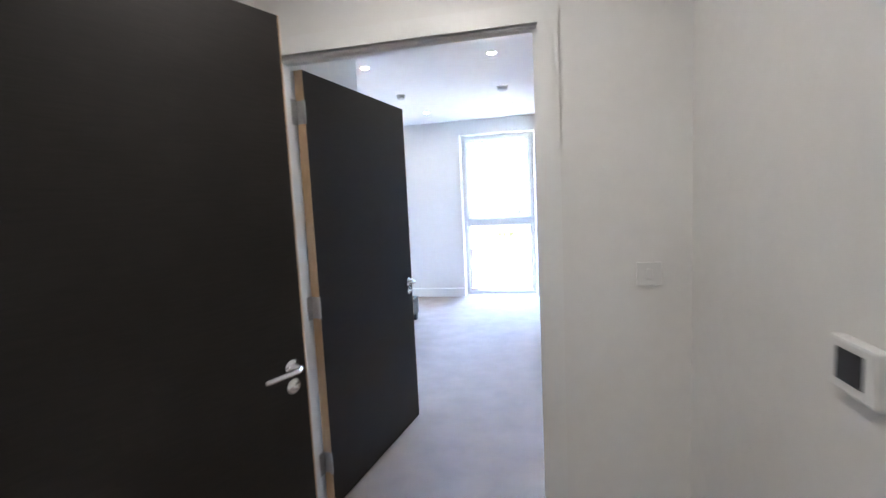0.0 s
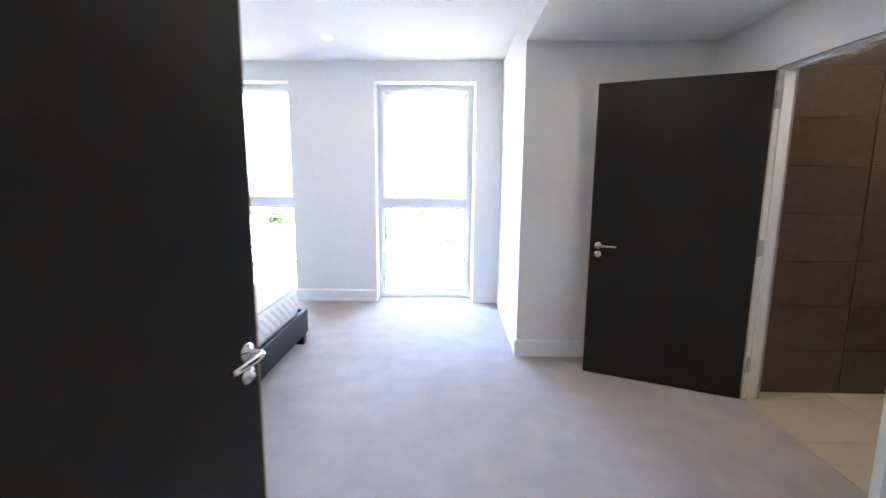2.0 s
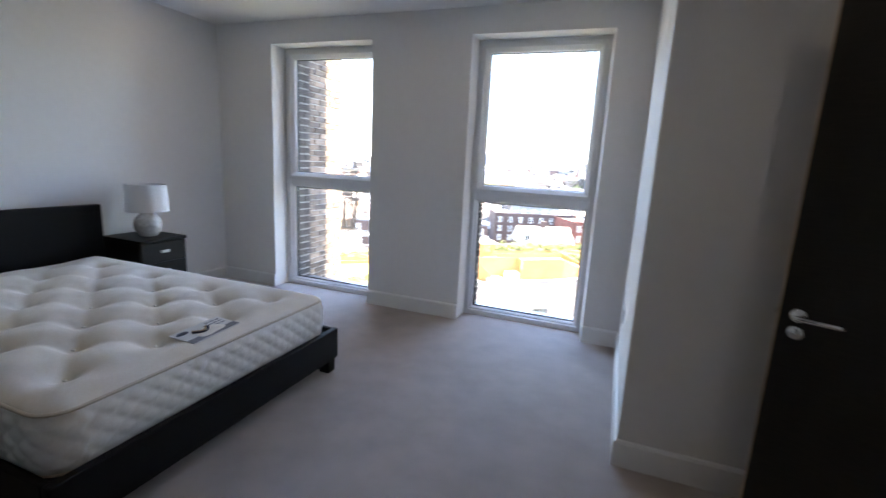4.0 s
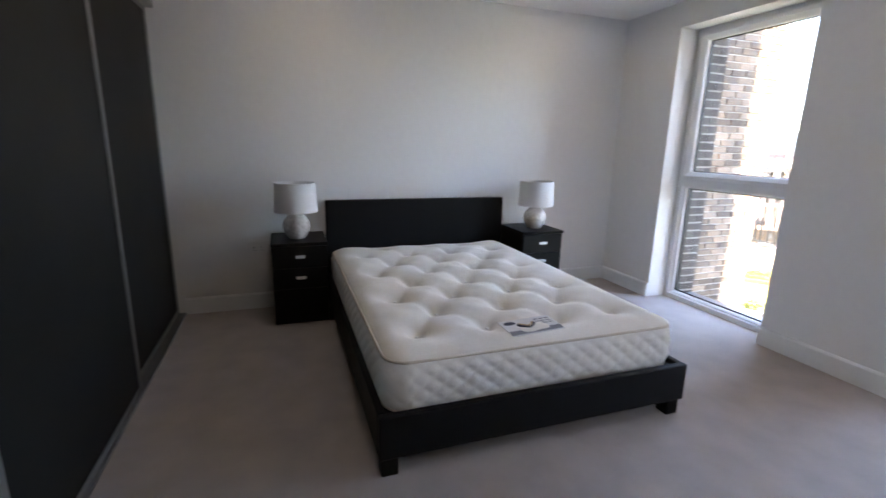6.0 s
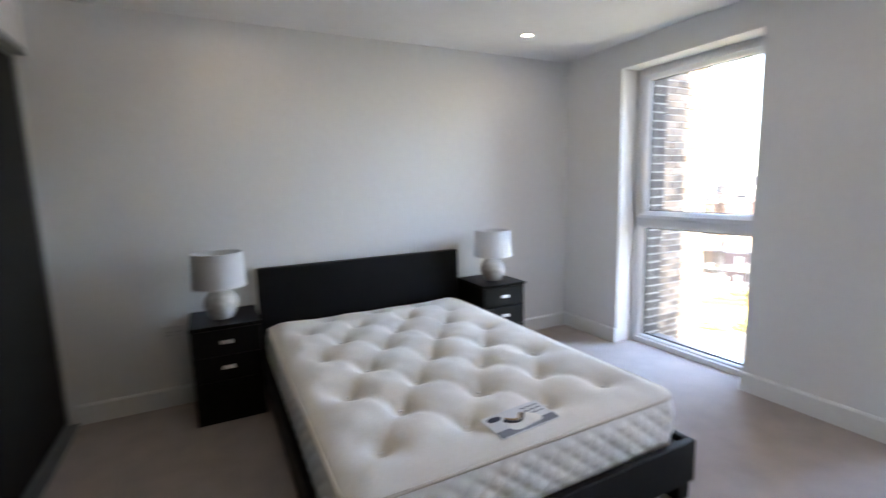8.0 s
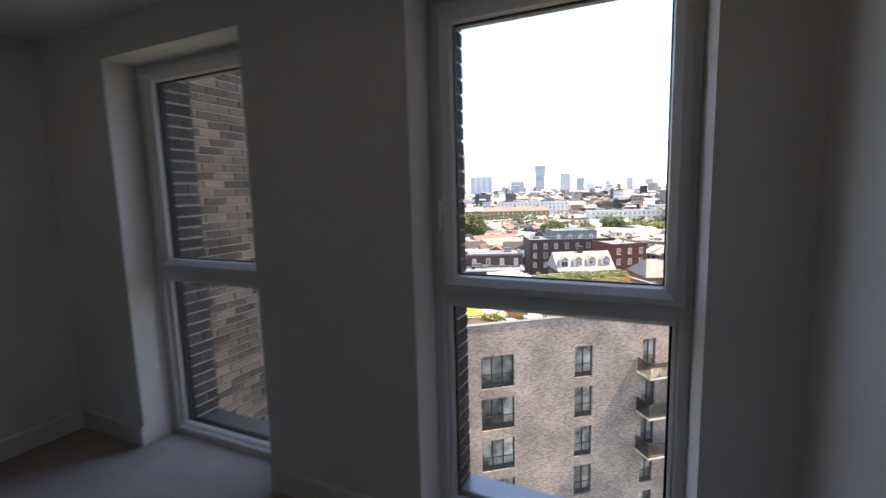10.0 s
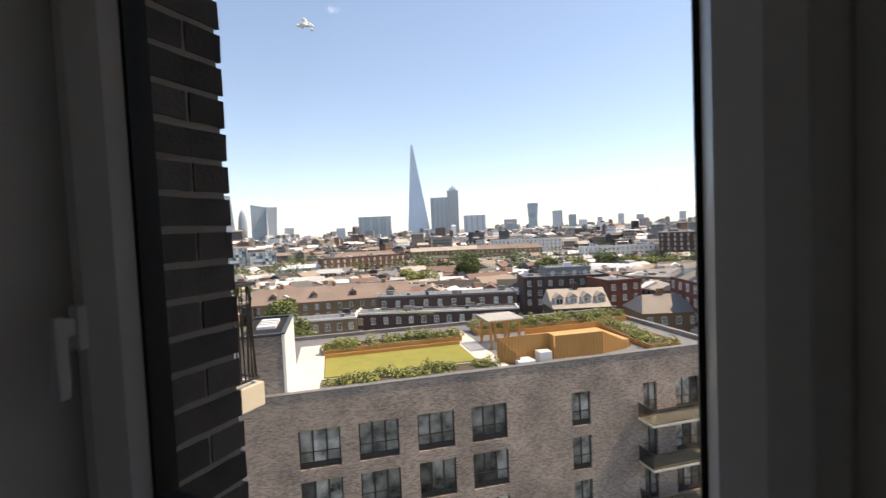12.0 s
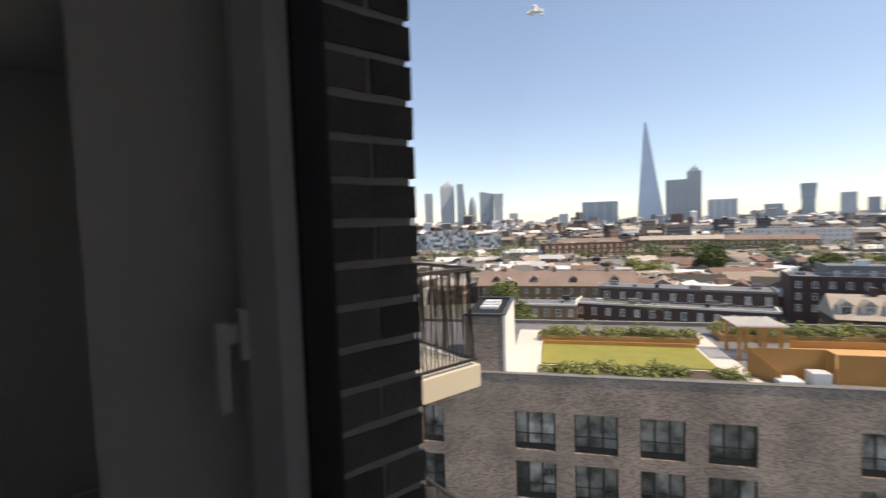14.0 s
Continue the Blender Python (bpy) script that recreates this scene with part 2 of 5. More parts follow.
# ---- floors ----
setting("floor", boxes((-0.1, X_ENS, Y_HALL, 0.2, -0.2, 0.0)), CARPET, "soft taupe fitted carpet across the bedroom", "carpet")
setting("floor_hall", boxes((1.6, 4.53, -8.6, Y_HALL, -0.2, -0.002)), CARPET, "taupe fitted carpet in the hallway", "carpet")
ens_floor = setting("floor_ensuite", boxes((X_ENS, 7.2, -3.9, -2.13, -0.2, -0.006)), GROUT, "cream tiled bathroom floor", "floor")

# ---- walls ----
wall_w = setting("wall_windows", boxes(
    (-0.1, W1[0], 0, 0.2, 0, H_ROOM + 0.2), (W1[1], W2[0], 0, 0.2, 0, H_ROOM + 0.2), (W2[1], X_R + 0.1, 0, 0.2, 0, H_ROOM + 0.2),
    (W1[0], W1[1], 0, 0.2, W_TOP, H_ROOM + 0.2), (W2[0], W2[1], 0, 0.2, W_TOP, H_ROOM + 0.2)), PLASTER, "white plastered wall with two tall window openings", "wall")
for v in wall_w.data.vertices:      # the far reveal of the opening window splays out a little
    if abs(v.co.x - W2[1]) < 1e-4 and abs(v.co.y) < 1e-4:
        v.co.x += 0.022
setting("wall_headboard", boxes((-0.12, 0, Y_HALL, 0, 0, H_ROOM + 0.2)), PLASTER, "plain white painted wall behind the bed", "wall")
setting("wall_pier", boxes((X_R, X_R + 0.1, Y_ALC, 0, 0, H_ROOM + 0.2), (X_R + 0.1, X_ENS + 0.1, Y_ALC, Y_ALC + 0.1, 0, H_ROOM + 0.2)), PLASTER, "white painted wall turning an outward corner", "wall")
setting("wall_ensuite", boxes((X_ENS, X_ENS + 0.1, -2.215, Y_ALC, 0, H_LOW), (X_ENS, X_ENS + 0.1, Y_HALL, -3.20, 0, H_LOW), (X_ENS, X_ENS + 0.1, -3.20, -2.215, 2.06, H_LOW)), PLASTER,
        "white wall with the doorway to the bathroom", "wall")
setting("wall_entrance", boxes((-0.1, D_L - 0.03, Y_HALL, Y_ROOM, 0, H_ROOM + 0.2), (D_R + 0.03, X_ENS, Y_HALL, Y_ROOM, 0, H_ROOM + 0.2), (D_L - 0.03, D_R + 0.03, Y_HALL, Y_ROOM, D_TOP + 0.03, H_ROOM + 0.2)),
        PLASTER, "white wall with the bedroom doorway", "wall")
setting("wall_hall_right", boxes((4.43, 4.53, -8.6, Y_HALL, 0, 2.5)), PLASTER, "warm white hallway wall with a heating control", "wall")
setting("wall_hall_left", boxes((2.67, 2.77, -5.34, Y_HALL, 0, 2.5), (2.67, 2.77, -8.6, -6.32, 0, 2.5), (2.67, 2.77, -6.32, -5.34, 2.08, 2.5)), PLASTER, "white hallway wall with a cupboard doorway", "wall")
setting("wall_hall_back", boxes((1.6, 4.53, -8.7, -8.6, 0, 2.5), (1.5, 1.6, -8.6, Y_HALL, 0, 2.5)), PLASTER, "plain white wall closing the hallway", "wall")
setting("wardrobe_bulkhead", boxes((0, 2.84, Y_ROOM, WD_Y - 0.004, 2.335, H_ROOM)), PLASTER, "white boxed-in panel above the wardrobe", "bulkhead")
setting("wardrobe_side_wall", boxes((2.72, 2.84, Y_ROOM, WD_Y - 0.004, 0, 2.335)), PLASTER, "white end wall of the wardrobe", "wall")

# ---- ceilings ----
setting("ceiling", boxes((-0.1, X_R, Y_HALL, 0.0, H_ROOM, H_ROOM + 0.2)), CEILING, "smooth white ceiling with recessed downlights", "ceiling")
setting("ceiling_low", boxes((X_R, 7.2, Y_HALL, Y_ALC, H_LOW, H_ROOM + 0.2)), CEILING, "lowered white ceiling box with an air grille", "ceiling")
setting("ceiling_hall", boxes((1.5, 4.53, -8.7, Y_HALL, 2.5, 2.7)), CEILING, "white hallway ceiling", "ceiling")

# ---- bathroom behind the inner door ----
setting("wall_bathroom_tiled", boxes((X_ENS + 0.1, 7.2, -2.13, -2.03, 0, H_LOW), (7.2, 7.3, -3.9, -2.03, 0, H_LOW), (X_ENS, 7.3, -4.0, -3.9, 0, H_LOW)), GROUT, "bathroom walls under brown tiles", "wall")


# ---- skirting boards ----
def skirting(x0, y0, x1, y1, nx, ny):
    """A rounded board 127 mm high on a wall face from one point to another; n points into the room."""
    t, h = 0.016, 0.135
    bm = bmesh.new()
    prof = [(0, 0), (t, 0), (t, h - 0.014), (t * 0.6, h - 0.003), (t * 0.2, h), (0, h)]
    a = [bm.verts.new((x0 + nx * p, y0 + ny * p, z)) for p, z in prof]
    b = [bm.verts.new((x1 + nx * p, y1 + ny * p, z)) for p, z in prof]
    for i in range(len(prof)):
        j = (i + 1) % len(prof)
        bm.faces.new((a[i], a[j], b[j], b[i]))
    bm.faces.new(a), bm.faces.new(b)
    bmesh.ops.recalc_face_normals(bm, faces=bm.faces)
    return setting("baseboard", bm, TRIM, "white painted skirting board along the wall", "baseboard")


for seg in ((0.016, 0, W1[0], 0, 0, -1), (W1[1], 0, W2[0], 0, 0, -1), (W2[1] + 0.022, 0, X_R - 0.016, 0, 0, -1), (0, 0, 0, WD_Y, 1, 0),
            (X_R, 0, X_R, Y_ALC - 0.016, -1, 0), (X_R, Y_ALC, X_ENS - 0.016, Y_ALC, 0, -1), (X_ENS, Y_ALC, X_ENS, -2.15, -1, 0), (X_ENS, -3.28, X_ENS, Y_ROOM, -1, 0),
            (D_R + 0.10, Y_HALL, 4.414, Y_HALL, 0, -1), (4.43, Y_HALL, 4.43, -8.6, -1, 0), (D_R + 0.1, Y_ROOM, X_ENS - 0.016, Y_ROOM, 0, 1)):
    skirting(*seg)


# ---- doorways ----
def door_lining(name, along_x, a0, a1, top, f0, f1, label):
    """Lining, stop and moulded architraves on both faces of an opening that runs along x or y, through a wall from f0 to f1."""
    bm = bmesh.new()

    def put(u0, u1, v0, v1, z0, z1):
        bx(bm, *((u0, u1, v0, v1) if along_x else (v0, v1, u0, u1)), z0, z1)
    for u0, u1 in ((a0 - 0.03, a0), (a1, a1 + 0.03)):
        put(u0, u1, f0 - 0.001, f1 + 0.001, 0, top + 0.03)
    put(a0, a1, f0 - 0.001, f1 + 0.001, top, top + 0.03)
    mid = (f0 + f1) / 2
    for u0, u1 in ((a0, a0 + 0.012), (a1 - 0.012, a1)):
        put(u0, u1, mid - 0.02, mid + 0.02, 0, top)
    put(a0 + 0.012, a1 - 0.012, mid - 0.02, mid + 0.02, top - 0.012, top)
    for f, s in ((f0, -1), (f1, 1)):
        for wide, thick in ((0.072, 0.012), (0.05, 0.018), (0.022, 0.014)):
            e0, e1 = sorted((f - s * 0.0005, f + s * thick))
            put(a0 - wide - 0.006, a0 - 0.006, e0, e1, 0, top + 0.006)
            put(a1 + 0.006, a1 + wide + 0.006, e0, e1, 0, top + 0.006)
            put(a0 - wide - 0.006, a1 + wide + 0.006, e0, e1, top + 0.006, top + wide + 0.006)
    bmesh.ops.recalc_face_normals(bm, faces=bm.faces)
    return setting(name, bm, TRIM, label, "door frame")


door_lining("trim_bedroom_doorway", True, D_L, D_R, D_TOP, Y_HALL, Y_ROOM, "white moulded door frame of the bedroom")
door_lining("trim_ensuite_doorway", False, -3.17, -2.245, 2.045, X_ENS, X_ENS + 0.1, "white moulded door frame of the bathroom")
door_lining("trim_cupboard_doorway", False, -6.29, -5.37, 2.045, 2.67, 2.77, "white moulded door frame of the hall cupboard")


def lever_handle(parent, x, y, side, point):
    """A lever on a round rose with a thumb-turn rose below, on the face at y; side is its outward sign, point the way that the lever goes along x."""
    h = part("handle", lathe([(0.026, 0), (0.026, 0.006), (0.022, 0.010), (0.011, 0.011), (0.010, 0.045), (0.0, 0.045)], 24), CHROME, parent, "polished chrome lever handle", True)
    h.matrix_basis = pose(x, y, 0.945, -90 * side, 0, 0)
    lever = part("lever", tube([(0, 0, 0.045), (0.012 * point, 0, 0.05), (0.05 * point, 0, 0.052), (0.11 * point, 0, 0.052), (0.125 * point, 0, 0.049)], 0.0095, 10), CHROME, h, "", True)
    turn = part("thumb_turn", lathe([(0.025, 0), (0.025, 0.006), (0.021, 0.009), (0.006, 0.010), (0.006, 0.022), (0.0, 0.022)], 24), CHROME, h, "", True)
    turn.matrix_basis = pose(0, 0.062 * side, 0)
    return h


def door(name, m, width, height, flip, label):
    """A flush veneered leaf hinged at the local origin, running along +x, its thickness on +y (or -y when flip)."""
    d = thing(name, m, label, "door", kind="structure")
    t = 0.044
    y0, y1 = (-t, 0) if flip else (0, t)
    part("leaf", boxes((0.004, width - 0.004, y0, y1, 0.006, height), bevel=0.0015, seg=1), DARKWOOD, d, "dark wenge veneered flush leaf")
    part("hinge_edge", boxes((0.0, 0.004, y0 + 0.001, y1 - 0.001, 0.006, height)), DOOREDGE, d, "pale bare timber edge")
    part("latch_edge", boxes((width - 0.004, width, y0 + 0.001, y1 - 0.001, 0.006, height)), DOOREDGE, d, "pale bare timber edge")
    ym = (y0 + y1) / 2
    latch = part("latch_plate", boxes((width, width + 0.0015, ym - 0.012, ym + 0.012, 0.86, 1.01), bevel=0.0006, seg=1), CHROME, d)
    part("latch_bolt", boxes((width + 0.001, width + 0.010, ym - 0.007, ym + 0.007, 0.935, 0.955), bevel=0.002), STEEL, latch)
    part("keep_slot", boxes((width + 0.0012, width + 0.0022, ym - 0.008, ym + 0.008, 0.875, 0.905)), GASKET, latch)
    lever_handle(d, width - 0.06, y1, 1, -1)
    lever_handle(d, width - 0.06, y0, -1, -1)
    for z in (0.235, 0.99, 1.87):
        hin = part("hinge", boxes((-0.0016, 0.0, y0 + 0.004, y1 - 0.004, z - 0.05, z + 0.05)), STEEL, d, "brushed steel butt hinge")
        part("knuckle", tube([(-0.007, y1 + 0.004 if flip else y0 - 0.004, z - 0.05), (-0.007, y1 + 0.004 if flip else y0 - 0.004, z + 0.05)], 0.0065, 10), STEEL, hin, "", True)
        part("frame_leaf", boxes((-0.034, -0.012, y0 + 0.02, y0 + 0.022, z - 0.05, z + 0.05) if flip else (-0.046, -0.004, 0.036, 0.038, z - 0.055, z + 0.055)), STEEL, hin)
    return d


def heading(x0, y0, x1, y1):
    return math.degrees(math.atan2(y1 - y0, x1 - x0))


door("door_1", pose(2.9, -4.872, 0, 0, 0, heading(2.9, -4.872, 3.05, -3.879)), 1.006, 2.052, False, "dark wenge flush bedroom door standing open at a right angle")
door("door_2", pose(5.45, -2.262, 0, 0, 0, heading(5.45, -2.262, 4.532, -1.845)), 0.99, 2.037, True, "dark wenge flush bathroom door standing wide open")
door("door_3", pose(2.785, -6.275, 0, 0, 0, heading(2.785, -6.275, 3.14, -5.43)), 0.915, 2.037, False, "dark wenge flush hall cupboard door standing ajar")


# ---- windows ----
def ring(x0, x1, z0, z1, w, y0, y1, cham=0.0):
    """A rectangular frame of bars w wide between y0 and y1, the inner edges of its room face chamfered."""
    bm = bmesh.new()

    def loop(i, y):
        return [bm.verts.new(p) for p in ((x0 + i, y, z0 + i), (x1 - i, y, z0 + i), (x1 - i, y, z1 - i), (x0 + i, y, z1 - i))]
    loops = [loop(0, y1), loop(0, y0 + 0.003), loop(0.003, y0), loop(w - cham, y0), loop(w - cham * 0.15, y0 + cham), loop(w, y1)]
    for a, b in zip(loops, loops[1:] + loops[:1]):
        for k in range(4):
            bm.faces.new((a[k], a[(k + 1) % 4], b[(k + 1) % 4], b[k]))
    bmesh.ops.recalc_face_normals(bm, faces=bm.faces)
    return bm


def window(name, x0, x1, handle, label):
    w = thing(name, Matrix(), label, "window", kind="structure")
    part("window_frame", ring(x0, x1, 0.0, W_TOP, 0.045, 0.20, 0.30, 0.006), UPVC, w, "white coated outer frame")
    part("transom", boxes((x0 + 0.045, x1 - 0.045, 0.203, 0.298, 1.075, 1.15), bevel=0.004, seg=1), UPVC, w)
    s = part("sash", ring(x0 + 0.03, x1 - 0.03, 1.14, W_TOP - 0.03, 0.068, 0.185, 0.253, 0.036), UPVC, w, "white opening upper sash")
    part("outer_cladding", ring(x0 + 0.03, x1 - 0.03, 1.14, W_TOP - 0.03, 0.068, 0.2535, 0.291), GASKET, s, "black outer cladding")
    part("seal", ring(x0 + 0.0955, x1 - 0.0955, 1.2055, W_TOP - 0.0955, 0.008, 0.256, 0.269), GASKET, s)
    p = part("pane", boxes((x0 + 0.0985, x1 - 0.0985, 0.270, 0.278, 1.2085, W_TOP - 0.0985)), GLASS, s, "clear upper glass pane")
    part("lower_bead", ring(x0 + 0.043, x1 - 0.043, 0.043, 1.077, 0.022, 0.225, 0.288, 0.012), UPVC, w)
    part("lower_seal", ring(x0 + 0.064, x1 - 0.064, 0.064, 1.056, 0.010, 0.268, 0.284), GASKET, w)
    q = part("lower_pane", boxes((x0 + 0.065, x1 - 0.065, 0.284, 0.292, 0.065, 1.055)), GLASS, w, "clear fixed lower glass pane")
    p.visible_shadow = q.visible_shadow = False
    if handle:
        h = part("handle", boxes((x0 + 0.040, x0 + 0.068, 0.172, 0.186, 1.50, 1.575), bevel=0.004), UPVC, w, "white window lever handle")
        part("lever", boxes((x0 + 0.043, x0 + 0.065, 0.140, 0.158, 1.425, 1.56), (x0 + 0.046, x0 + 0.062, 0.150, 0.173, 1.525, 1.555), bevel=0.005), UPVC, h)
    part("outer_trim", ring(x0 + 0.027, x1 - 0.042, 0.021, W_TOP - 0.032, 0.031, 0.301, 0.329), GASKET, w, "dark outer frame trim")
    part("sill", boxes((x0, x1, 0.30, 0.52, -0.03, 0.02), bevel=0.004, seg=1), ALUMINIUM, w, "grey metal outer sill")
    return w


window("window_1", *W1, False, "tall white framed window beside the bed")
window("window_2", *W2, True, "tall white framed opening window with a lever handle")

# ---- bed ----
bed = thing("bed", pose(0, 0, 0), "black faux leather double bed frame with a plain headboard", "bed")
part("headboard", boxes((0.025, 0.095, -2.968, -1.315, 0.10, 0.92), bevel=0.012, seg=3), LEATHER, bed, "plain black padded headboard")
part("side_rail", boxes((0.095, 2.31, -2.978, -2.942, 0.09, 0.292), bevel=0.010, seg=3), LEATHER, bed)
part("side_rail", boxes((0.095, 2.31, -1.362, -1.326, 0.09, 0.292), bevel=0.010, seg=3), LEATHER, bed)
part("foot_rail", boxes((2.312, 2.352, -2.978, -1.326, 0.09, 0.294), bevel=0.010, seg=3), LEATHER, bed)
part("base", boxes((0.10, 2.312, -2.94, -1.364, 0.16, 0.262)), BLACKWOOD, bed)
for lx, ly in ((2.262, -2.966), (2.262, -1.413), (0.06, -2.95), (0.06, -1.41)):
    part("leg", boxes((lx, lx + 0.075, ly, ly + 0.075, 0.0, 0.11), bevel=0.006), BLACKWOOD, bed, "short square black leg")

MX0, MX1, MY0, MY1, MZ0, MZ1 = 0.13, 2.298, -2.936, -1.368, 0.263, 0.497
mattress = thing("mattress", pose(0, 0, 0), "bare cream tufted mattress on the black bed", "mattress")


def rounded_rectangle(u, r=0.11, grow=0.0):
    """The point and outward way at share u of the mattress's outline."""
    hx, hy = (MX1 - MX0) / 2 - r, (MY1 - MY0) / 2 - r
    arc = math.pi / 2 * r
    sides = [2 * hy, arc, 2 * hx, arc, 2 * hy, arc, 2 * hx, arc]
    s, k = (u % 1.0) * sum(sides), 0
    while s > sides[k]:
        s, k = s - sides[k], k + 1
    q = k // 2
    cs = [(hx, -hy), (hx, hy), (-hx, hy), (-hx, -hy)]
    dirs = [(1, 0), (0, 1), (-1, 0), (0, -1)]
    if k % 2 == 0:
        n = Vector(dirs[q])
        t = Vector((-n.y, n.x))
        p = Vector(cs[q]) + n * r + t * s
    else:
        a = math.atan2(dirs[q][1], dirs[q][0]) + s / r
        n = Vector((math.cos(a), math.sin(a)))
        p = Vector(cs[(q + 1) % 4]) + n * r
    p += n * grow
    return Vector((p.x + (MX0 + MX1) / 2, p.y + (MY0 + MY1) / 2)), n


def mattress_top():
    bm, nx, ny = bmesh.new(), 190, 138
    tufts = [(2.05 - i * 0.262, MY0 + (0.40 if i % 2 else 0.215) + j * 0.375) for i in range(8) for j in range(3 if i % 2 else 4)]
    rnd = random.Random(4)
    tufts = [(a + rnd.uniform(-0.012, 0.012), b + rnd.uniform(-0.012, 0.012), rnd.uniform(0.8, 1.15)) for a, b in tufts]
    ta = np.array(tufts)
    # shallow pulled seams between neighbouring tufts
    seams = np.array([(p[0], p[1], q[0] - p[0], q[1] - p[1]) for p, q in itertools.combinations(tufts, 2) if 0.1 < math.hypot(p[0] - q[0], p[1] - q[1]) < 0.35])
    seam_len2 = seams[:, 2] ** 2 + seams[:, 3] ** 2
    r, cx, cy = 0.11, (MX0 + MX1) / 2, (MY0 + MY1) / 2
    hx, hy = (MX1 - MX0) / 2, (MY1 - MY0) / 2
    grid = []
    for i in range(nx + 1):
        row = []
        for j in range(ny + 1):
            u, v = 2 * i / nx - 1, 2 * j / ny - 1
            x, y = cx + u * hx, cy + v * hy
            # pull the corners in to the round outline
            qx, qy = abs(u * hx) - (hx - r), abs(v * hy) - (hy - r)
            if qx > 0 and qy > 0:
                m = max(qx, qy) / math.hypot(qx, qy)
                x, y = cx + math.copysign(hx - r + qx * m, u), cy + math.copysign(hy - r + qy * m, v)
            e = min(1.0, (1 - max(abs(u) * hx - hx + hx, 0) / hx) * hx / 0.16, (1 - abs(v)) * hy / 0.16)
            d2 = (ta[:, 0] - x) ** 2 + (ta[:, 1] - y) ** 2
            pit = float(np.sum(ta[:, 2] * (0.030 * np.exp(-d2 / 0.0026) + 0.036 * np.exp(-d2 / 0.015))))
            share = np.clip(((x - seams[:, 0]) * seams[:, 2] + (y - seams[:, 1]) * seams[:, 3]) / seam_len2, 0, 1)
            off2 = (x - seams[:, 0] - share * seams[:, 2]) ** 2 + (y - seams[:, 1] - share * seams[:, 3]) ** 2
            pit += float(np.max((0.004 + 0.014 * (2 * share - 1) ** 2) * np.exp(-off2 / 0.0009)))
            crease = 0.006 * noise.noise(Vector((x * 9, y * 9, 0.3))) + 0.004 * noise.noise(Vector((x * 3, y * 3, 2)))
            z = MZ1 - 0.004 + (0.05 + crease) * math.sin(e * math.pi / 2) ** 0.7 - pit * min(1, e * 1.3)
            row.append(bm.verts.new((x, y, z)))
        grid.append(row)
    for i in range(nx):
        for j in range(ny):
            bm.faces.new((grid[i][j], grid[i + 1][j], grid[i + 1][j + 1], grid[i][j + 1]))
    return bm, tufts


top_bm, TUFTS = mattress_top()
part("top_panel", top_bm, TICKING, mattress, "cream tufted top", True)


def mattress_border():
    bm, n, rows = bmesh.new(), 760, 28
    per = 2 * (MX1 - MX0) + 2 * (MY1 - MY0)
    rings = []
    for k in range(rows + 1):
        h = k / rows
        rg = []
        for i in range(n):
            s, z = i / n * per, h * (MZ1 - MZ0)
            a, b = (s + 1.3 * z) / 0.062, (s - 1.3 * z) / 0.062
            quilt = abs(math.sin(math.pi * a * 0.62)) * abs(math.sin(math.pi * b * 0.62))
            g = 0.004 + 0.016 * math.sin(math.pi * h) ** 0.6 + 0.010 * quilt ** 0.55 * min(1, 6 * h, 6 * (1 - h)) - 0.012
            p, _ = rounded_rectangle(i / n, grow=g)
            rg.append(bm.verts.new((p.x, p.y, MZ0 + z)))
        rings.append(rg)
    for a, b in zip(rings, rings[1:]):
        for i in range(n):
            bm.faces.new((a[i], a[(i + 1) % n], b[(i + 1) % n], b[i]))
    bm.faces.new(rings[0])
    return bm


part("border", mattress_border(), QUILT, mattress, "white quilted border", True)
for z in (MZ0 + 0.006, MZ1):
    part("piping", tube([(*rounded_rectangle(i / 220, grow=-0.004)[0], z) for i in range(220)], 0.0065, 8, True), PIPING, mattress, "beige piped seam", True)
for a, b, _ in TUFTS:
    part("tuft", lathe([(0.0, 0), (0.007, 0.001), (0.009, 0.004), (0.004, 0.007), (0.0, 0.0075)], 10, (a, b, MZ1 - 0.006)), QUILT, mattress)

# cloth label sewn near the foot
tag = part("label_tag", boxes((-0.075, 0.075, -0.15, 0.15, 0.001, 0.003), bevel=0.0006, seg=1), PAPER, mattress, "white printed cloth label with a grey band")
tag.matrix_basis = pose(2.16, -2.175, MZ1 + 0.038, 0, 5, 5)
part("grey_band", boxes((0.030, 0.068, -0.148, 0.148, 0.003, 0.0036)), GREYINK, tag)
part("oval_badge", lathe([(0.0, 0.003), (0.028, 0.003), (0.028, 0.0038), (0, 0.0038)], 20), INK, tag).matrix_basis = Matrix.Translation((-0.045, -0.10, 0)) @ Matrix.Diagonal((0.55, 1.2, 1, 1))
part("swoosh", tube([(-0.02 + 0.035 * math.sin(k / 12 * math.pi), -0.07 + 0.10 * k / 12, 0.0035) for k in range(13)], 0.0075, 6), INK, tag)
part("swoosh_fill", tube([(-0.03 + 0.028 * math.sin(k / 12 * math.pi), -0.06 + 0.085 * k / 12, 0.0034) for k in range(13)], 0.0055, 6), TANINK, tag)
for r in range(3):
    for c in range(3):
        part("print_bar", boxes((-0.055 + r * 0.022, -0.047 + r * 0.022, 0.045 + c * 0.032, 0.068 + c * 0.032, 0.003, 0.0036)), GREYINK, tag)


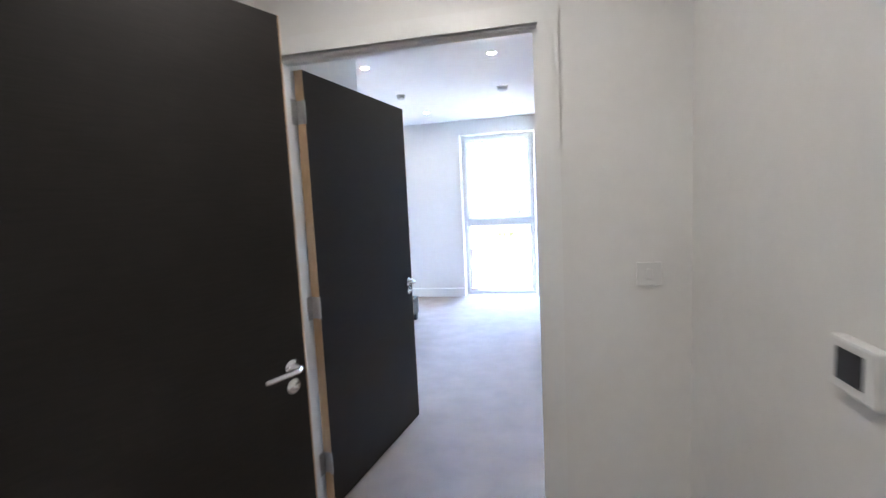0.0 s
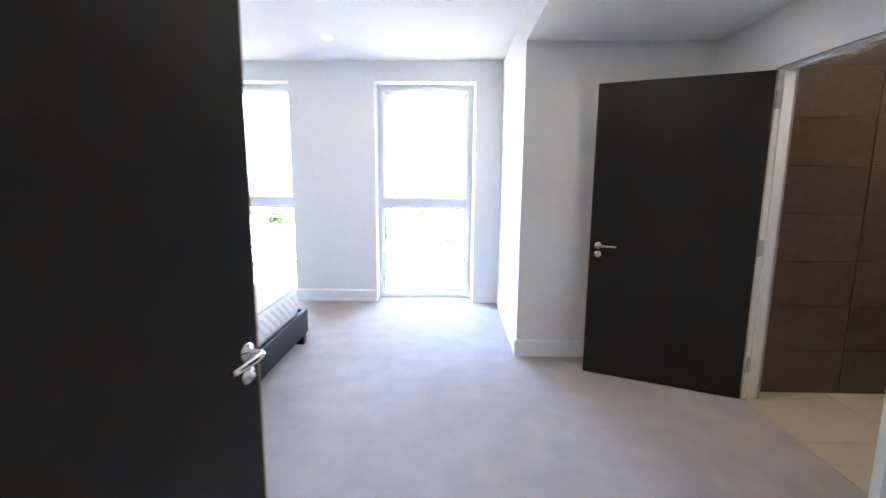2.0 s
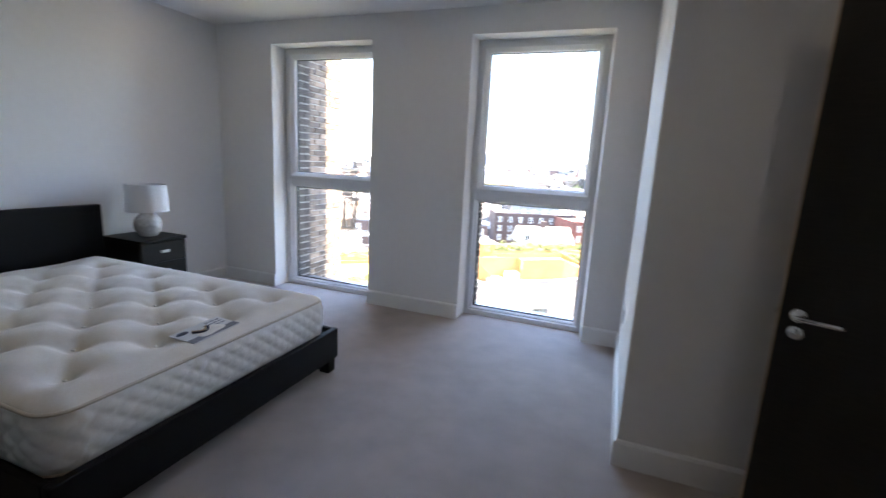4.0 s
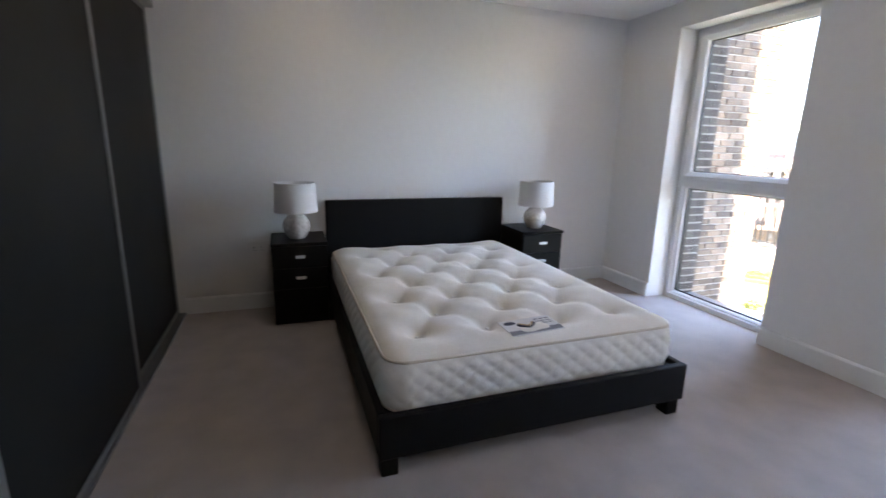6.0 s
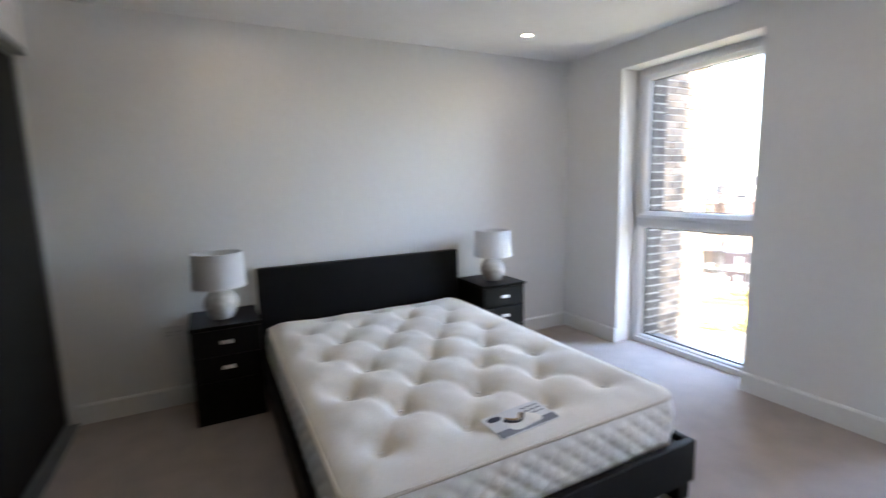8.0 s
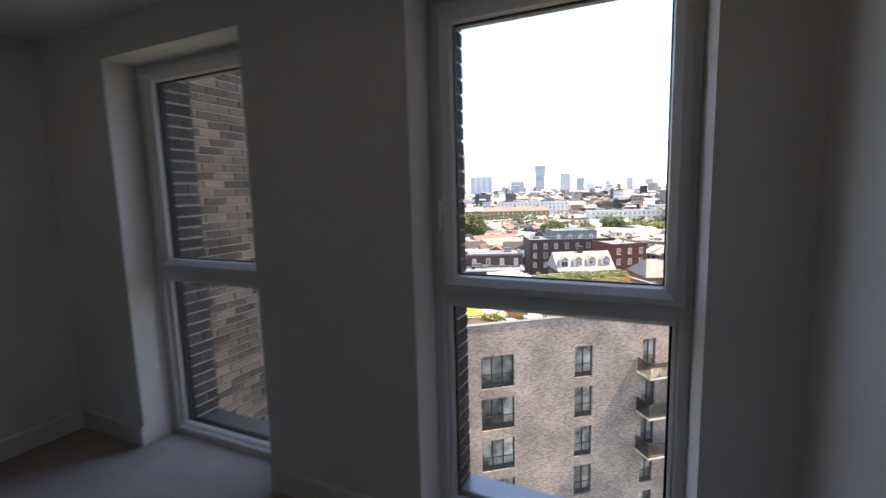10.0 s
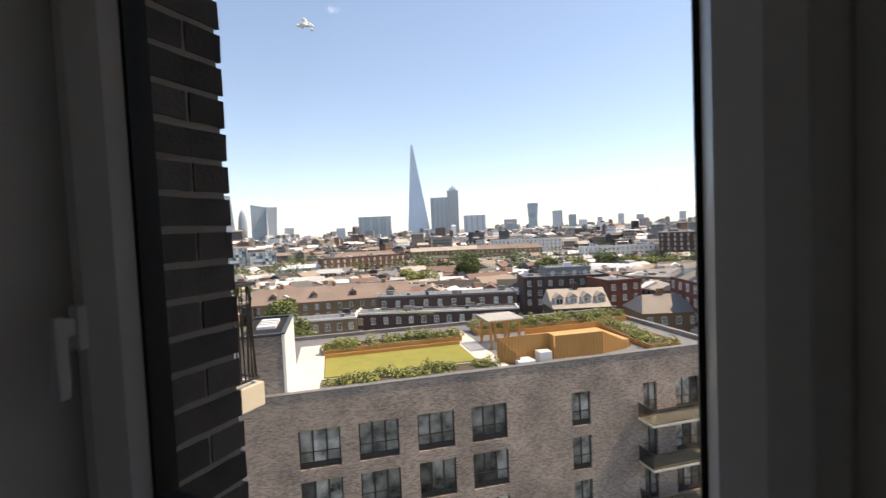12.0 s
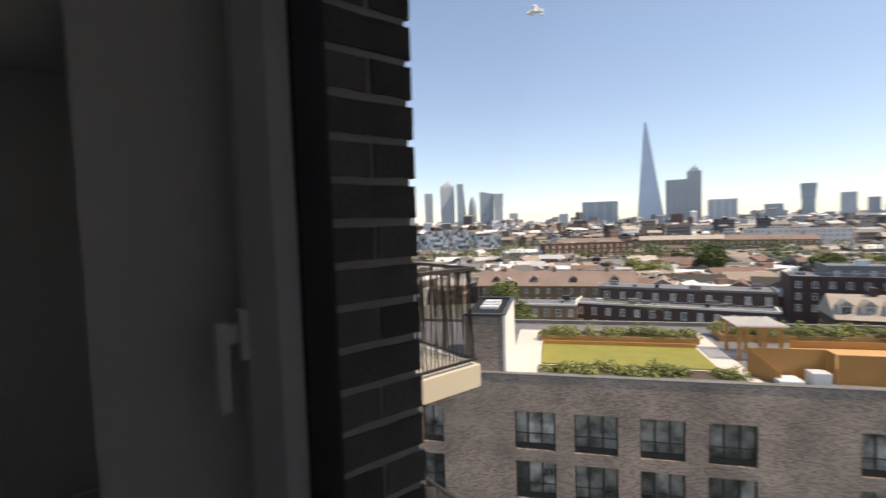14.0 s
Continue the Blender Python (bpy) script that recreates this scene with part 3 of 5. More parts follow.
# ---- bedside tables and lamps ----
def nightstand():
    n = thing("nightstand", pose(0, 0, 0), "black wooden two-drawer bedside table with bright handles", "nightstand", "pair of bedside tables")
    part("carcass", boxes((0.0, 0.435, -0.205, 0.205, 0.0, 0.625), bevel=0.003, seg=1), BLACKWOOD, n)
    part("top", boxes((-0.002, 0.462, -0.21, 0.21, 0.625, 0.648), bevel=0.003, seg=1), BLACKWOOD, n)
    for z0, z1, zh in ((0.455, 0.618, 0.54), (0.29, 0.448, 0.375), (0.02, 0.283, None)):
        d = part("drawer_front" if zh else "lower_panel", boxes((0.4355, 0.452, -0.200, 0.200, z0, z1), bevel=0.002, seg=1), BLACKWOOD, n)
        if zh:
            part("handle", boxes((0.452, 0.470, -0.036, 0.036, zh - 0.011, zh + 0.011), bevel=0.004), NICKEL, d, "bright metal bar handle")
    return n


stand = nightstand()
stand.matrix_basis = pose(0.012, -3.20, 0)
copy_thing(stand, pose(0.012, -1.075, 0))


def table_lamp():
    l = thing("table_lamp", pose(0, 0, 0), "white crackle-glazed ceramic lamp with a white drum shade, unlit", "table lamp", "pair of bedside lamps")
    part("base", lathe([(0.0, 0), (0.062, 0), (0.070, 0.006), (0.088, 0.035), (0.102, 0.075), (0.104, 0.105), (0.096, 0.14), (0.076, 0.17), (0.050, 0.19), (0.036, 0.198), (0.034, 0.215), (0, 0.215)], 44), CERAMIC, l, "white crackle-glazed ceramic base", True)
    part("stem", tube([(0, 0, 0.205), (0, 0, 0.30)], 0.009, 12), CHROME, l, "", True)
    part("bulb_holder", lathe([(0.0, 0.23), (0.016, 0.23), (0.018, 0.27), (0.012, 0.29), (0.0, 0.29)], 16), PLASTIC, l, "", True)
    ro, ri, z0, z1 = 0.164, 0.161, 0.212, 0.438
    bm = bmesh.new()
    rings = []
    for r, z in ((ro, z0), (ro, z1), (ri, z1), (ri, z0)):
        rings.append([bm.verts.new(((r - 0.012 * (z - z0) / 0.23) * math.cos(k * math.pi / 28), (r - 0.012 * (z - z0) / 0.23) * math.sin(k * math.pi / 28), z)) for k in range(56)])
    for a, b in zip(rings, rings[1:] + rings[:1]):
        for k in range(56):
            bm.faces.new((a[k], a[(k + 1) % 56], b[(k + 1) % 56], b[k]))
    bmesh.ops.recalc_face_normals(bm, faces=bm.faces)
    sh = part("shade", bm, SHADE, l, "white linen drum shade", False)
    for z, r in ((z0 + 0.004, ro + 0.001), (z1 - 0.004, ro - 0.011)):
        part("shade_rim", tube([(r * math.cos(k * math.pi / 24), r * math.sin(k * math.pi / 24), z) for k in range(48)], 0.003, 6, True), SHADE, sh, "", True)
    for a in (0, 120, 240):
        part("shade_spoke", tube([(0, 0, 0.30), (0.155 * math.cos(radians(a)), 0.155 * math.sin(radians(a)), 0.40)], 0.002, 6), CHROME, sh)
    return l


lamp = table_lamp()
lamp.matrix_basis = pose(0.265, -3.21, 0.648)
copy_thing(lamp, pose(0.265, -1.06, 0.648, 0, 0, 70))

# ---- wardrobe ----
ward = thing("wardrobe", pose(0, 0, 0), "built-in wardrobe with anthracite sliding doors in grey metal frames", "wardrobe")
part("carcass", boxes((0.0, 2.72, Y_ROOM + 0.002, Y_ROOM + 0.02, 0.0, 2.335)), WARDROBE, ward)
part("top_track", boxes((0.0, 2.72, WD_Y - 0.10, WD_Y, 2.295, 2.335), bevel=0.002, seg=1), ALUMINIUM, ward, "grey metal top track")
part("bottom_track", boxes((0.0, 2.72, WD_Y - 0.10, WD_Y + 0.002, 0.0, 0.012)), ALUMINIUM, ward, "grey metal floor track")
for k, (x0, x1) in enumerate(((0.0, 1.295), (1.255, 2.545), (2.5, 2.72))):
    yy = WD_Y - 0.012 - (0.045 if k == 0 or k == 2 else 0.0)
    d = part("sliding_door", boxes((x0 + 0.03, x1 - 0.03, yy - 0.022, yy - 0.006, 0.03, 2.285)), WARDROBE, ward, "plain anthracite sliding panel")
    for s0, s1 in ((x0, x0 + 0.034), (x1 - 0.034, x1)):
        part("stile", boxes((s0, s1, yy - 0.032, yy + 0.004, 0.014, 2.294), bevel=0.004), ALUMINIUM, d, "grey metal edge stile")
    for r0, r1 in ((0.014, 0.045), (2.27, 2.294)):
        part("rail", boxes((x0 + 0.034, x1 - 0.034, yy - 0.03, yy, r0, r1)), ALUMINIUM, d)


# ---- ceiling fittings ----
def downlight(x, y, z, glow=LAMPGLOW):
    d = thing("downlight", pose(x, y, z), "small round recessed ceiling spotlight, switched on", "downlight", "recessed ceiling spotlights")
    part("bezel", lathe([(0.030, -0.0005), (0.043, -0.0005), (0.045, -0.003), (0.043, -0.006), (0.031, -0.007), (0.030, -0.002)], 28, caps=False), PLASTIC, d, "white bezel", True)
    part("lens", lathe([(0.0, -0.005), (0.029, -0.005), (0.029, -0.001), (0.0, -0.001)], 24), glow, d, "glowing lens")
    return d


for x, y in ((2.453, -2.938), (3.543, -2.938), (2.454, -0.815), (3.538, -0.815), (0.55, -0.90), (0.55, -3.02), (1.45, -0.86), (1.45, -2.98)):
    if x != 1.45:
        downlight(x, y, H_ROOM)
downlight(4.655, -2.50, H_LOW)
# unseen hallway lights, added only to brighten the hall
for x, y in ((3.55, -5.7), (3.55, -7.3)):
    downlight(x, y, 2.5, HALLGLOW)
for x, y in ((5.9, -2.75), (6.5, -2.75), (5.9, -3.4), (6.5, -3.4)):
    downlight(x, y, H_LOW)


def detector(x, y, r, label):
    d = thing("smoke_detector", pose(x, y, H_ROOM), label, "detector")
    part("mount", lathe([(0, 0), (r, 0), (r, -0.012), (r * 0.96, -0.015), (0, -0.015)], 32), PLASTIC, d, "", True)
    part("sensor_head", lathe([(0, -0.014), (r * 0.86, -0.014), (r * 0.84, -0.034), (r * 0.6, -0.044), (0, -0.046)], 32), GREYPLASTIC, d, "", True)
    return d


detector(3.531, -1.80, 0.062, "round pale grey smoke detector on the ceiling")
detector(2.43, -1.85, 0.05, "small round white detector on the ceiling")

grille = thing("air_grille", pose(0, 0, 0), "narrow white slatted air grille in the lowered ceiling box", "vent")
part("surround", boxes((X_R - 0.008, X_R, -3.55, -2.55, 2.43, 2.445), (X_R - 0.008, X_R, -3.55, -2.55, 2.545, 2.56), (X_R - 0.008, X_R, -3.55, -3.53, 2.445, 2.545), (X_R - 0.008, X_R, -2.57, -2.55, 2.445, 2.545)), PLASTIC, grille)
part("backing", boxes((X_R - 0.002, X_R - 0.0005, -3.53, -2.57, 2.445, 2.545)), GASKET, grille, "dark duct behind the slats")
for k in range(5):
    part("slat", boxes((X_R - 0.008, X_R - 0.002, -3.53, -2.57, 2.452 + k * 0.02, 2.462 + k * 0.02)), PLASTIC, grille)


# ---- switches, sockets and the heating control ----
def wall_plate(name, m, w, label, category, gang=1, socket=False):
    p = thing(name, m, label, category)
    part("plate", boxes((-w / 2, w / 2, -0.009, 0, -0.043, 0.043), bevel=0.003), PLASTIC, p)
    for k in range(gang):
        x = (k - (gang - 1) / 2) * 0.06
        r = part("rocker", boxes((x - 0.006, x + 0.006, -0.013, -0.008, 0.012, 0.032) if socket else (x - 0.011, x + 0.011, -0.013, -0.008, -0.018, 0.018), bevel=0.002), PLASTIC, p)
        if socket:
            part("pin_slots", boxes((x - 0.003, x + 0.003, -0.0095, -0.0088, -0.006, 0.006), (x - 0.014, x - 0.008, -0.0095, -0.0088, -0.026, -0.021), (x + 0.008, x + 0.014, -0.0095, -0.0088, -0.026, -0.021)), GASKET, r)
    return p


wall_plate("light_switch", pose(4.286, Y_HALL, 1.15), 0.086, "square white light switch beside the bedroom door", "switch")
wall_plate("wall_socket", pose(X_R, -0.60, 0.47, 0, 0, -90), 0.146, "white double wall socket on the side wall", "socket", 2, True)
wall_plate("wall_socket", pose(0, -3.52, 0.53, 0, 0, 90), 0.146, "white double wall socket beside the bedside table", "socket", 2, True)
th = thing("heating_control", pose(4.43, -5.897, 1.135, 0, 0, -90), "white heating control with a dark screen on the hallway wall", "thermostat")
part("casing", boxes((-0.06, 0.06, -0.024, 0, -0.047, 0.047), bevel=0.006), PLASTIC, th)
part("display", boxes((-0.038, 0.030, -0.0255, -0.0242, -0.026, 0.03), bevel=0.0004, seg=1), SCREEN, th, "dark glass display")

# ---- bathroom tiles ----
tile_bm = boxes((0.002, 0.598, -0.008, 0.0, 0.002, 0.298), bevel=0.0015, seg=1)
tile_me = bpy.data.meshes.new("tile")
tile_bm.to_mesh(tile_me)
tile_bm.free()
tile_me.materials.append(TILE)
tiled = bpy.data.objects["wall_bathroom_tiled"]
for k in range(3):
    for r in range(8):
        if r * 0.3 + 0.3 <= H_LOW + 0.02:
            o = new("tile", tile_me)
            o.parent, o.matrix_basis = tiled, pose(X_ENS + 0.102 + k * 0.6, -2.1301, r * 0.3 - 0.006)
for k in range(3):
    for r in range(7):
        o = new("tile", tile_me)
        o.parent, o.matrix_basis = tiled, pose(7.1999, -2.14 - k * 0.6, r * 0.3 - 0.006, 0, 0, -90)
ft_bm = boxes((0.002, 0.598, 0.002, 0.598, -0.006, 0.0), bevel=0.001, seg=1)
ft_me = bpy.data.meshes.new("floor_tile")
ft_bm.to_mesh(ft_me)
ft_bm.free()
ft_me.materials.append(FLOORTILE)
for k in range(3):
    for r in range(3):
        o = new("floor_tile", ft_me)
        o.parent, o.matrix_basis = ens_floor, pose(X_ENS + 0.002 + k * 0.6, -2.74 - r * 0.6, 0.0)

# ---- materials of the outside ----
BALCONYGLASS = glass_material("grey_balcony_glass", (0.62, 0.63, 0.64), 0.03)
CREAM = material("cream_cast_stone", (0.62, 0.56, 0.46), (0.54, 0.48, 0.39), rough=0.8, grain=20, large=2)
RAIL = material("bronze_painted_steel", (0.055, 0.048, 0.042), (0.04, 0.036, 0.032), rough=0.45, metal=0.3)
BLOCKBRICK = brickwork("grey_brown_brickwork", (0.45, 0.385, 0.345), (0.12, 0.102, 0.095), (0.39, 0.35, 0.32), lift=1.25)
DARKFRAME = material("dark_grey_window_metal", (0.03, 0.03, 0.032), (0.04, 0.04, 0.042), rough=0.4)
# pale patches in the pane colour stand for reflections and curtains
DARKGLASS = per_piece(material("dark_glass_painted_reflections", (0.48, 0.45, 0.40), (0.014, 0.013, 0.013), rough=0.05, grain=1.1, large=0.8, spec=0.3), 0.75)
FARGLASS = per_piece(material("dark_far_glass", (0.05, 0.05, 0.055), (0.02, 0.02, 0.022), rough=0.1, large=0.5), 0.6, True)
WHITEWALL = material("white_render", (0.78, 0.75, 0.70), (0.70, 0.67, 0.62), rough=0.85, grain=6, large=0.4)
PAVING = material("pale_roof_paving", (0.66, 0.61, 0.55), (0.56, 0.52, 0.47), rough=0.85, grain=6, large=0.6)
GRASS = material("mown_lawn", (0.27, 0.25, 0.055), (0.20, 0.195, 0.04), rough=0.95, grain=14, large=0.8, bump=0.8, bump_scale=40)
LEAF = per_piece(material("shrub_leaves", (0.33, 0.33, 0.11), (0.12, 0.15, 0.045), rough=0.7, grain=3, large=0.5), 0.5, True)
LEAFDARK = per_piece(material("tree_leaves", (0.12, 0.15, 0.048), (0.065, 0.09, 0.028), rough=0.7, grain=1.2, large=0.3), 0.45, True)
LEAFMID = per_piece(material("light_tree_leaves", (0.20, 0.225, 0.075), (0.09, 0.12, 0.036), rough=0.7, grain=1.5, large=0.4), 0.5, True)
BARK = material("grey_bark", (0.12, 0.09, 0.06), (0.07, 0.05, 0.04), rough=0.9)
TIMBER = material("orange_stained_timber", (0.46, 0.235, 0.075), (0.36, 0.175, 0.05), rough=0.6, grain=5, large=0.7, stretch=(6, 6, 0.6))
COPING = material("weathered_grey_coping", (0.20, 0.195, 0.19), (0.14, 0.138, 0.135), rough=0.6, grain=8)
FELT = material("black_roofing_felt", (0.022, 0.022, 0.024), (0.035, 0.035, 0.036), rough=0.95, spec=0.1, grain=6)
DECKWOOD = material("pale_orange_decking", (0.60, 0.36, 0.16), (0.50, 0.29, 0.125), rough=0.65, grain=5, large=0.7, stretch=(0.6, 8, 8))
SOIL = material("planting_soil", (0.07, 0.05, 0.035), (0.10, 0.075, 0.05), rough=0.95)
LEAD = material("grey_roof_membrane", (0.19, 0.19, 0.195), (0.14, 0.14, 0.145), rough=0.7, grain=2, large=0.2)
SLATE = material("brown_roof_tiles", (0.27, 0.20, 0.165), (0.19, 0.14, 0.115), rough=0.8, grain=3, large=0.15)
GREYTILE = material("grey_roof_tiles", (0.27, 0.235, 0.205), (0.19, 0.165, 0.145), rough=0.8, grain=3, large=0.2)
REDBRICK = brickwork("red_brickwork", (0.20, 0.085, 0.062), (0.12, 0.055, 0.043), (0.24, 0.18, 0.15), 2.0)
BROWNBRICK = brickwork("dark_brown_brickwork", (0.105, 0.074, 0.064), (0.07, 0.053, 0.047), (0.14, 0.115, 0.10), 2.0)
SCHOOLBRICK = brickwork("orange_brown_brickwork", (0.23, 0.135, 0.10), (0.10, 0.066, 0.055), (0.24, 0.19, 0.16), 2.0)
YELLOWBRICK = brickwork("yellow_stock_brickwork", (0.30, 0.22, 0.14), (0.22, 0.16, 0.11), (0.33, 0.29, 0.24), 2.0)
METALROOF = material("white_metal_roof", (0.72, 0.74, 0.76), (0.64, 0.66, 0.68), rough=0.5)
# distance haze is put into these skyline colours, which are paled for it
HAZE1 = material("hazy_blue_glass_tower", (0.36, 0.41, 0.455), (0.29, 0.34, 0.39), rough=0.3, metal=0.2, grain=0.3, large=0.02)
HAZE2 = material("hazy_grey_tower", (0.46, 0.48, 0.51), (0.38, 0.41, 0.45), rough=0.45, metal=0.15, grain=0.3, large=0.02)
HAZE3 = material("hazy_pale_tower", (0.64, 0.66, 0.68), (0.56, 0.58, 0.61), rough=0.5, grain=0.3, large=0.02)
SHARDGLASS = material("haze_paled_glass_spire", (0.53, 0.60, 0.67), (0.42, 0.49, 0.57), rough=0.25, metal=0.3, grain=0.2, large=0.012)


def palette(name, colours):
    """Roofs and walls of a town, each island one of the colours."""
    m = material(name, (0.23, 0.19, 0.165), (0.15, 0.13, 0.12), rough=0.9, grain=0.25, large=0.01)
    n, l = m.node_tree.nodes, m.node_tree.links
    geo, ramp, base = n.new("ShaderNodeNewGeometry"), n.new("ShaderNodeValToRGB"), n["Principled BSDF"].inputs["Base Color"]
    ramp.color_ramp.interpolation = "CONSTANT"
    for k, (at, c) in enumerate(colours):
        e = ramp.color_ramp.elements[k] if k < 2 else ramp.color_ramp.elements.new(at)
        e.position, e.color = at, (*c, 1)
    l.new(geo.outputs["Random Per Island"], ramp.inputs[0]), l.new(ramp.outputs[0], base)
    return m


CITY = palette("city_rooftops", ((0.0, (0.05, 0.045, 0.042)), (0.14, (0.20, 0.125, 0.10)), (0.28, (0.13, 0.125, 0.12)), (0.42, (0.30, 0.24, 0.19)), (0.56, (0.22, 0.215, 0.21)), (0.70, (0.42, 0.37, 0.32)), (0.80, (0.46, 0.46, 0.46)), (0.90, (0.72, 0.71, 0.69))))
# same town beyond 1100 m, with distance haze put into the paler colours
CITYFAR = palette("haze_paled_far_rooftops", ((0.0, (0.20, 0.195, 0.195)), (0.2, (0.32, 0.28, 0.26)), (0.45, (0.38, 0.385, 0.39)), (0.7, (0.52, 0.51, 0.50)), (0.88, (0.70, 0.71, 0.72))))
CHEQUER = palette("blue_white_facade_panels", ((0.0, (0.62, 0.64, 0.65)), (0.34, (0.16, 0.25, 0.33)), (0.55, (0.06, 0.07, 0.08)), (0.75, (0.32, 0.40, 0.46))))
PALETILE = material("pale_stone_roof_tiles", (0.44, 0.385, 0.33), (0.33, 0.285, 0.245), rough=0.85, grain=2.5, large=0.3)
STREET = material("distant_ground", (0.13, 0.125, 0.115), (0.085, 0.10, 0.06), rough=0.95, grain=0.08, large=0.02)

GROUND_Z = -27.0
ground_bm = bmesh.new()
gv = [ground_bm.verts.new(p) for p in ((-4800, -600, GROUND_Z), (4800, -600, GROUND_Z), (4800, 4900, GROUND_Z), (-4800, 4900, GROUND_Z))]
ground_bm.faces.new(gv)
setting("ground", ground_bm, STREET, "streets and yards far below the window", "ground")

# ---- our own building outside the windows ----
YO = 0.515
setting("wall_outside", boxes((0.05, W1[0] + 0.052, 0.30, YO - 0.012, GROUND_Z, 16), (W1[1] - 0.052, W2[0] + 0.03, 0.30, YO - 0.012, GROUND_Z, 16), (W2[1] - 0.045, 5.1, 0.30, YO - 0.012, GROUND_Z, 16),
                              (W1[0] + 0.052, W1[1] - 0.052, 0.30, YO - 0.012, W_TOP - 0.035, 16), (W2[0] + 0.03, W2[1] - 0.045, 0.30, YO - 0.012, W_TOP - 0.035, 16),
                              (W1[0] + 0.052, W1[1] - 0.052, 0.30, YO - 0.012, GROUND_Z, -0.031), (W2[0] + 0.03, W2[1] - 0.045, 0.30, YO - 0.012, GROUND_Z, -0.031),
                              (-0.35, W1[0], 0.2005, 0.30, GROUND_Z, 16), (W1[1], W2[0], 0.2005, 0.30, GROUND_Z, 16), (W2[1], 5.1, 0.2005, 0.30, GROUND_Z, 16)), MORTAR, "outer brick leaf round the windows", "wall")
wing = setting("wall_wing_outside", boxes((-0.35, 0.038, 0.30, 2.17, GROUND_Z, 16)), MORTAR, "projecting brick wing beside the bedroom window", "wall")
# added out of view: shades both windows and the near part of the left wing
setting("wall_sun_screen_right", boxes((4.62, 5.0, YO - 0.012, 4.45, GROUND_Z, 16)), BLOCKBRICK, "added unseen brick wall that keeps the sun off the windows", "wall")
# unseen slab, added so that no sun leaks in from above
setting("roof_slab", boxes((-0.35, 7.6, -8.8, 0.2, 2.85, 3.1)), CREAM, "unseen slab added to close the flat from above", "slab")


def brick_leaf(origin, along, out, length, z0, z1, name, rnd):
    """Uneven bricks laid in courses on a wall face, joined."""
    bm = bmesh.new()
    o, a, n = Vector(origin), Vector(along), Vector(out)
    for k in range(int((z1 - z0) / 0.075)):
        z, s = z0 + k * 0.075, -0.1125 * (k % 2)
        while s < length:
            s0, s1 = max(0, s + 0.005), min(length, s + 0.22)
            s += 0.225
            if s1 - s0 < 0.03:
                continue
            t, j = 0.010 + rnd.uniform(-0.003, 0.004), rnd.uniform(-0.002, 0.002)
            vs = []
            for q in (0, t):
                i = 0.003 if q else 0.0
                for ss, zz in ((s0 + i, z + 0.005 + i + j), (s1 - i, z + 0.005 + i - j), (s1 - i, z + 0.07 - i), (s0 + i, z + 0.07 - i + j)):
                    p = o + a * ss + n * q
                    vs.append(bm.verts.new((p.x, p.y, zz)))
            bm.faces.new(vs[4:])
            for i in range(4):
                bm.faces.new((vs[i], vs[(i + 1) % 4], vs[4 + (i + 1) % 4], vs[4 + i]))
    bmesh.ops.recalc_face_normals(bm, faces=bm.faces)
    return bm


rb = random.Random(11)
wb = part("brick_courses", brick_leaf((0.038, YO, 0), (0, 1, 0), (1, 0, 0), 2.17 - YO, -2.0, 4.2, "b", rb), BRICKS, wing, "weathered multi-coloured stock bricks")
tagged(wb, kind="stuff")
wb2 = part("brick_courses", brick_leaf((-0.35, 2.17, 0), (1, 0, 0), (0, 1, 0), 0.39, -2.0, 4.2, "b", rb), BRICKS, wing)
tagged(wb2, kind="stuff")

# the bricks of the window reveals, one by one
outside = bpy.data.objects["wall_outside"]
brick_meshes = {}
for length in (0.182, 0.087):
    for kind in range(6):
        bm = bmesh.new()
        bx(bm, 0, 0.012, 0, length, 0, 0.060)
        bmesh.ops.subdivide_edges(bm, edges=[e for e in bm.edges if abs(e.verts[0].co.y - e.verts[1].co.y) > 0.01], cuts=3)
        for v in bm.verts:
            e = noise.noise_vector(Vector((v.co.x * 60, v.co.y * 25 + kind * 7, v.co.z * 25)))
            v.co += Vector((e.x * 0.0022, e.y * 0.0035, e.z * 0.003))
        bmesh.ops.recalc_face_normals(bm, faces=bm.faces)
        me = bpy.data.meshes.new("brick")
        bm.to_mesh(me)
        bm.free()
        me.materials.append(BRICK)
        brick_meshes[length, kind] = me
for face_x in (W2[0] + 0.03, W1[0] + 0.052):
    for k in range(33):
        z = -0.02 + k * 0.075
        for y, length in (((0.331, 0.182),) if k % 2 else ((0.331, 0.087), (0.427, 0.087))):
            o = new("brick", brick_meshes[length, rb.randrange(6)])
            o.parent, o.matrix_basis = outside, Matrix.Translation((face_x - 0.0075, y, z))


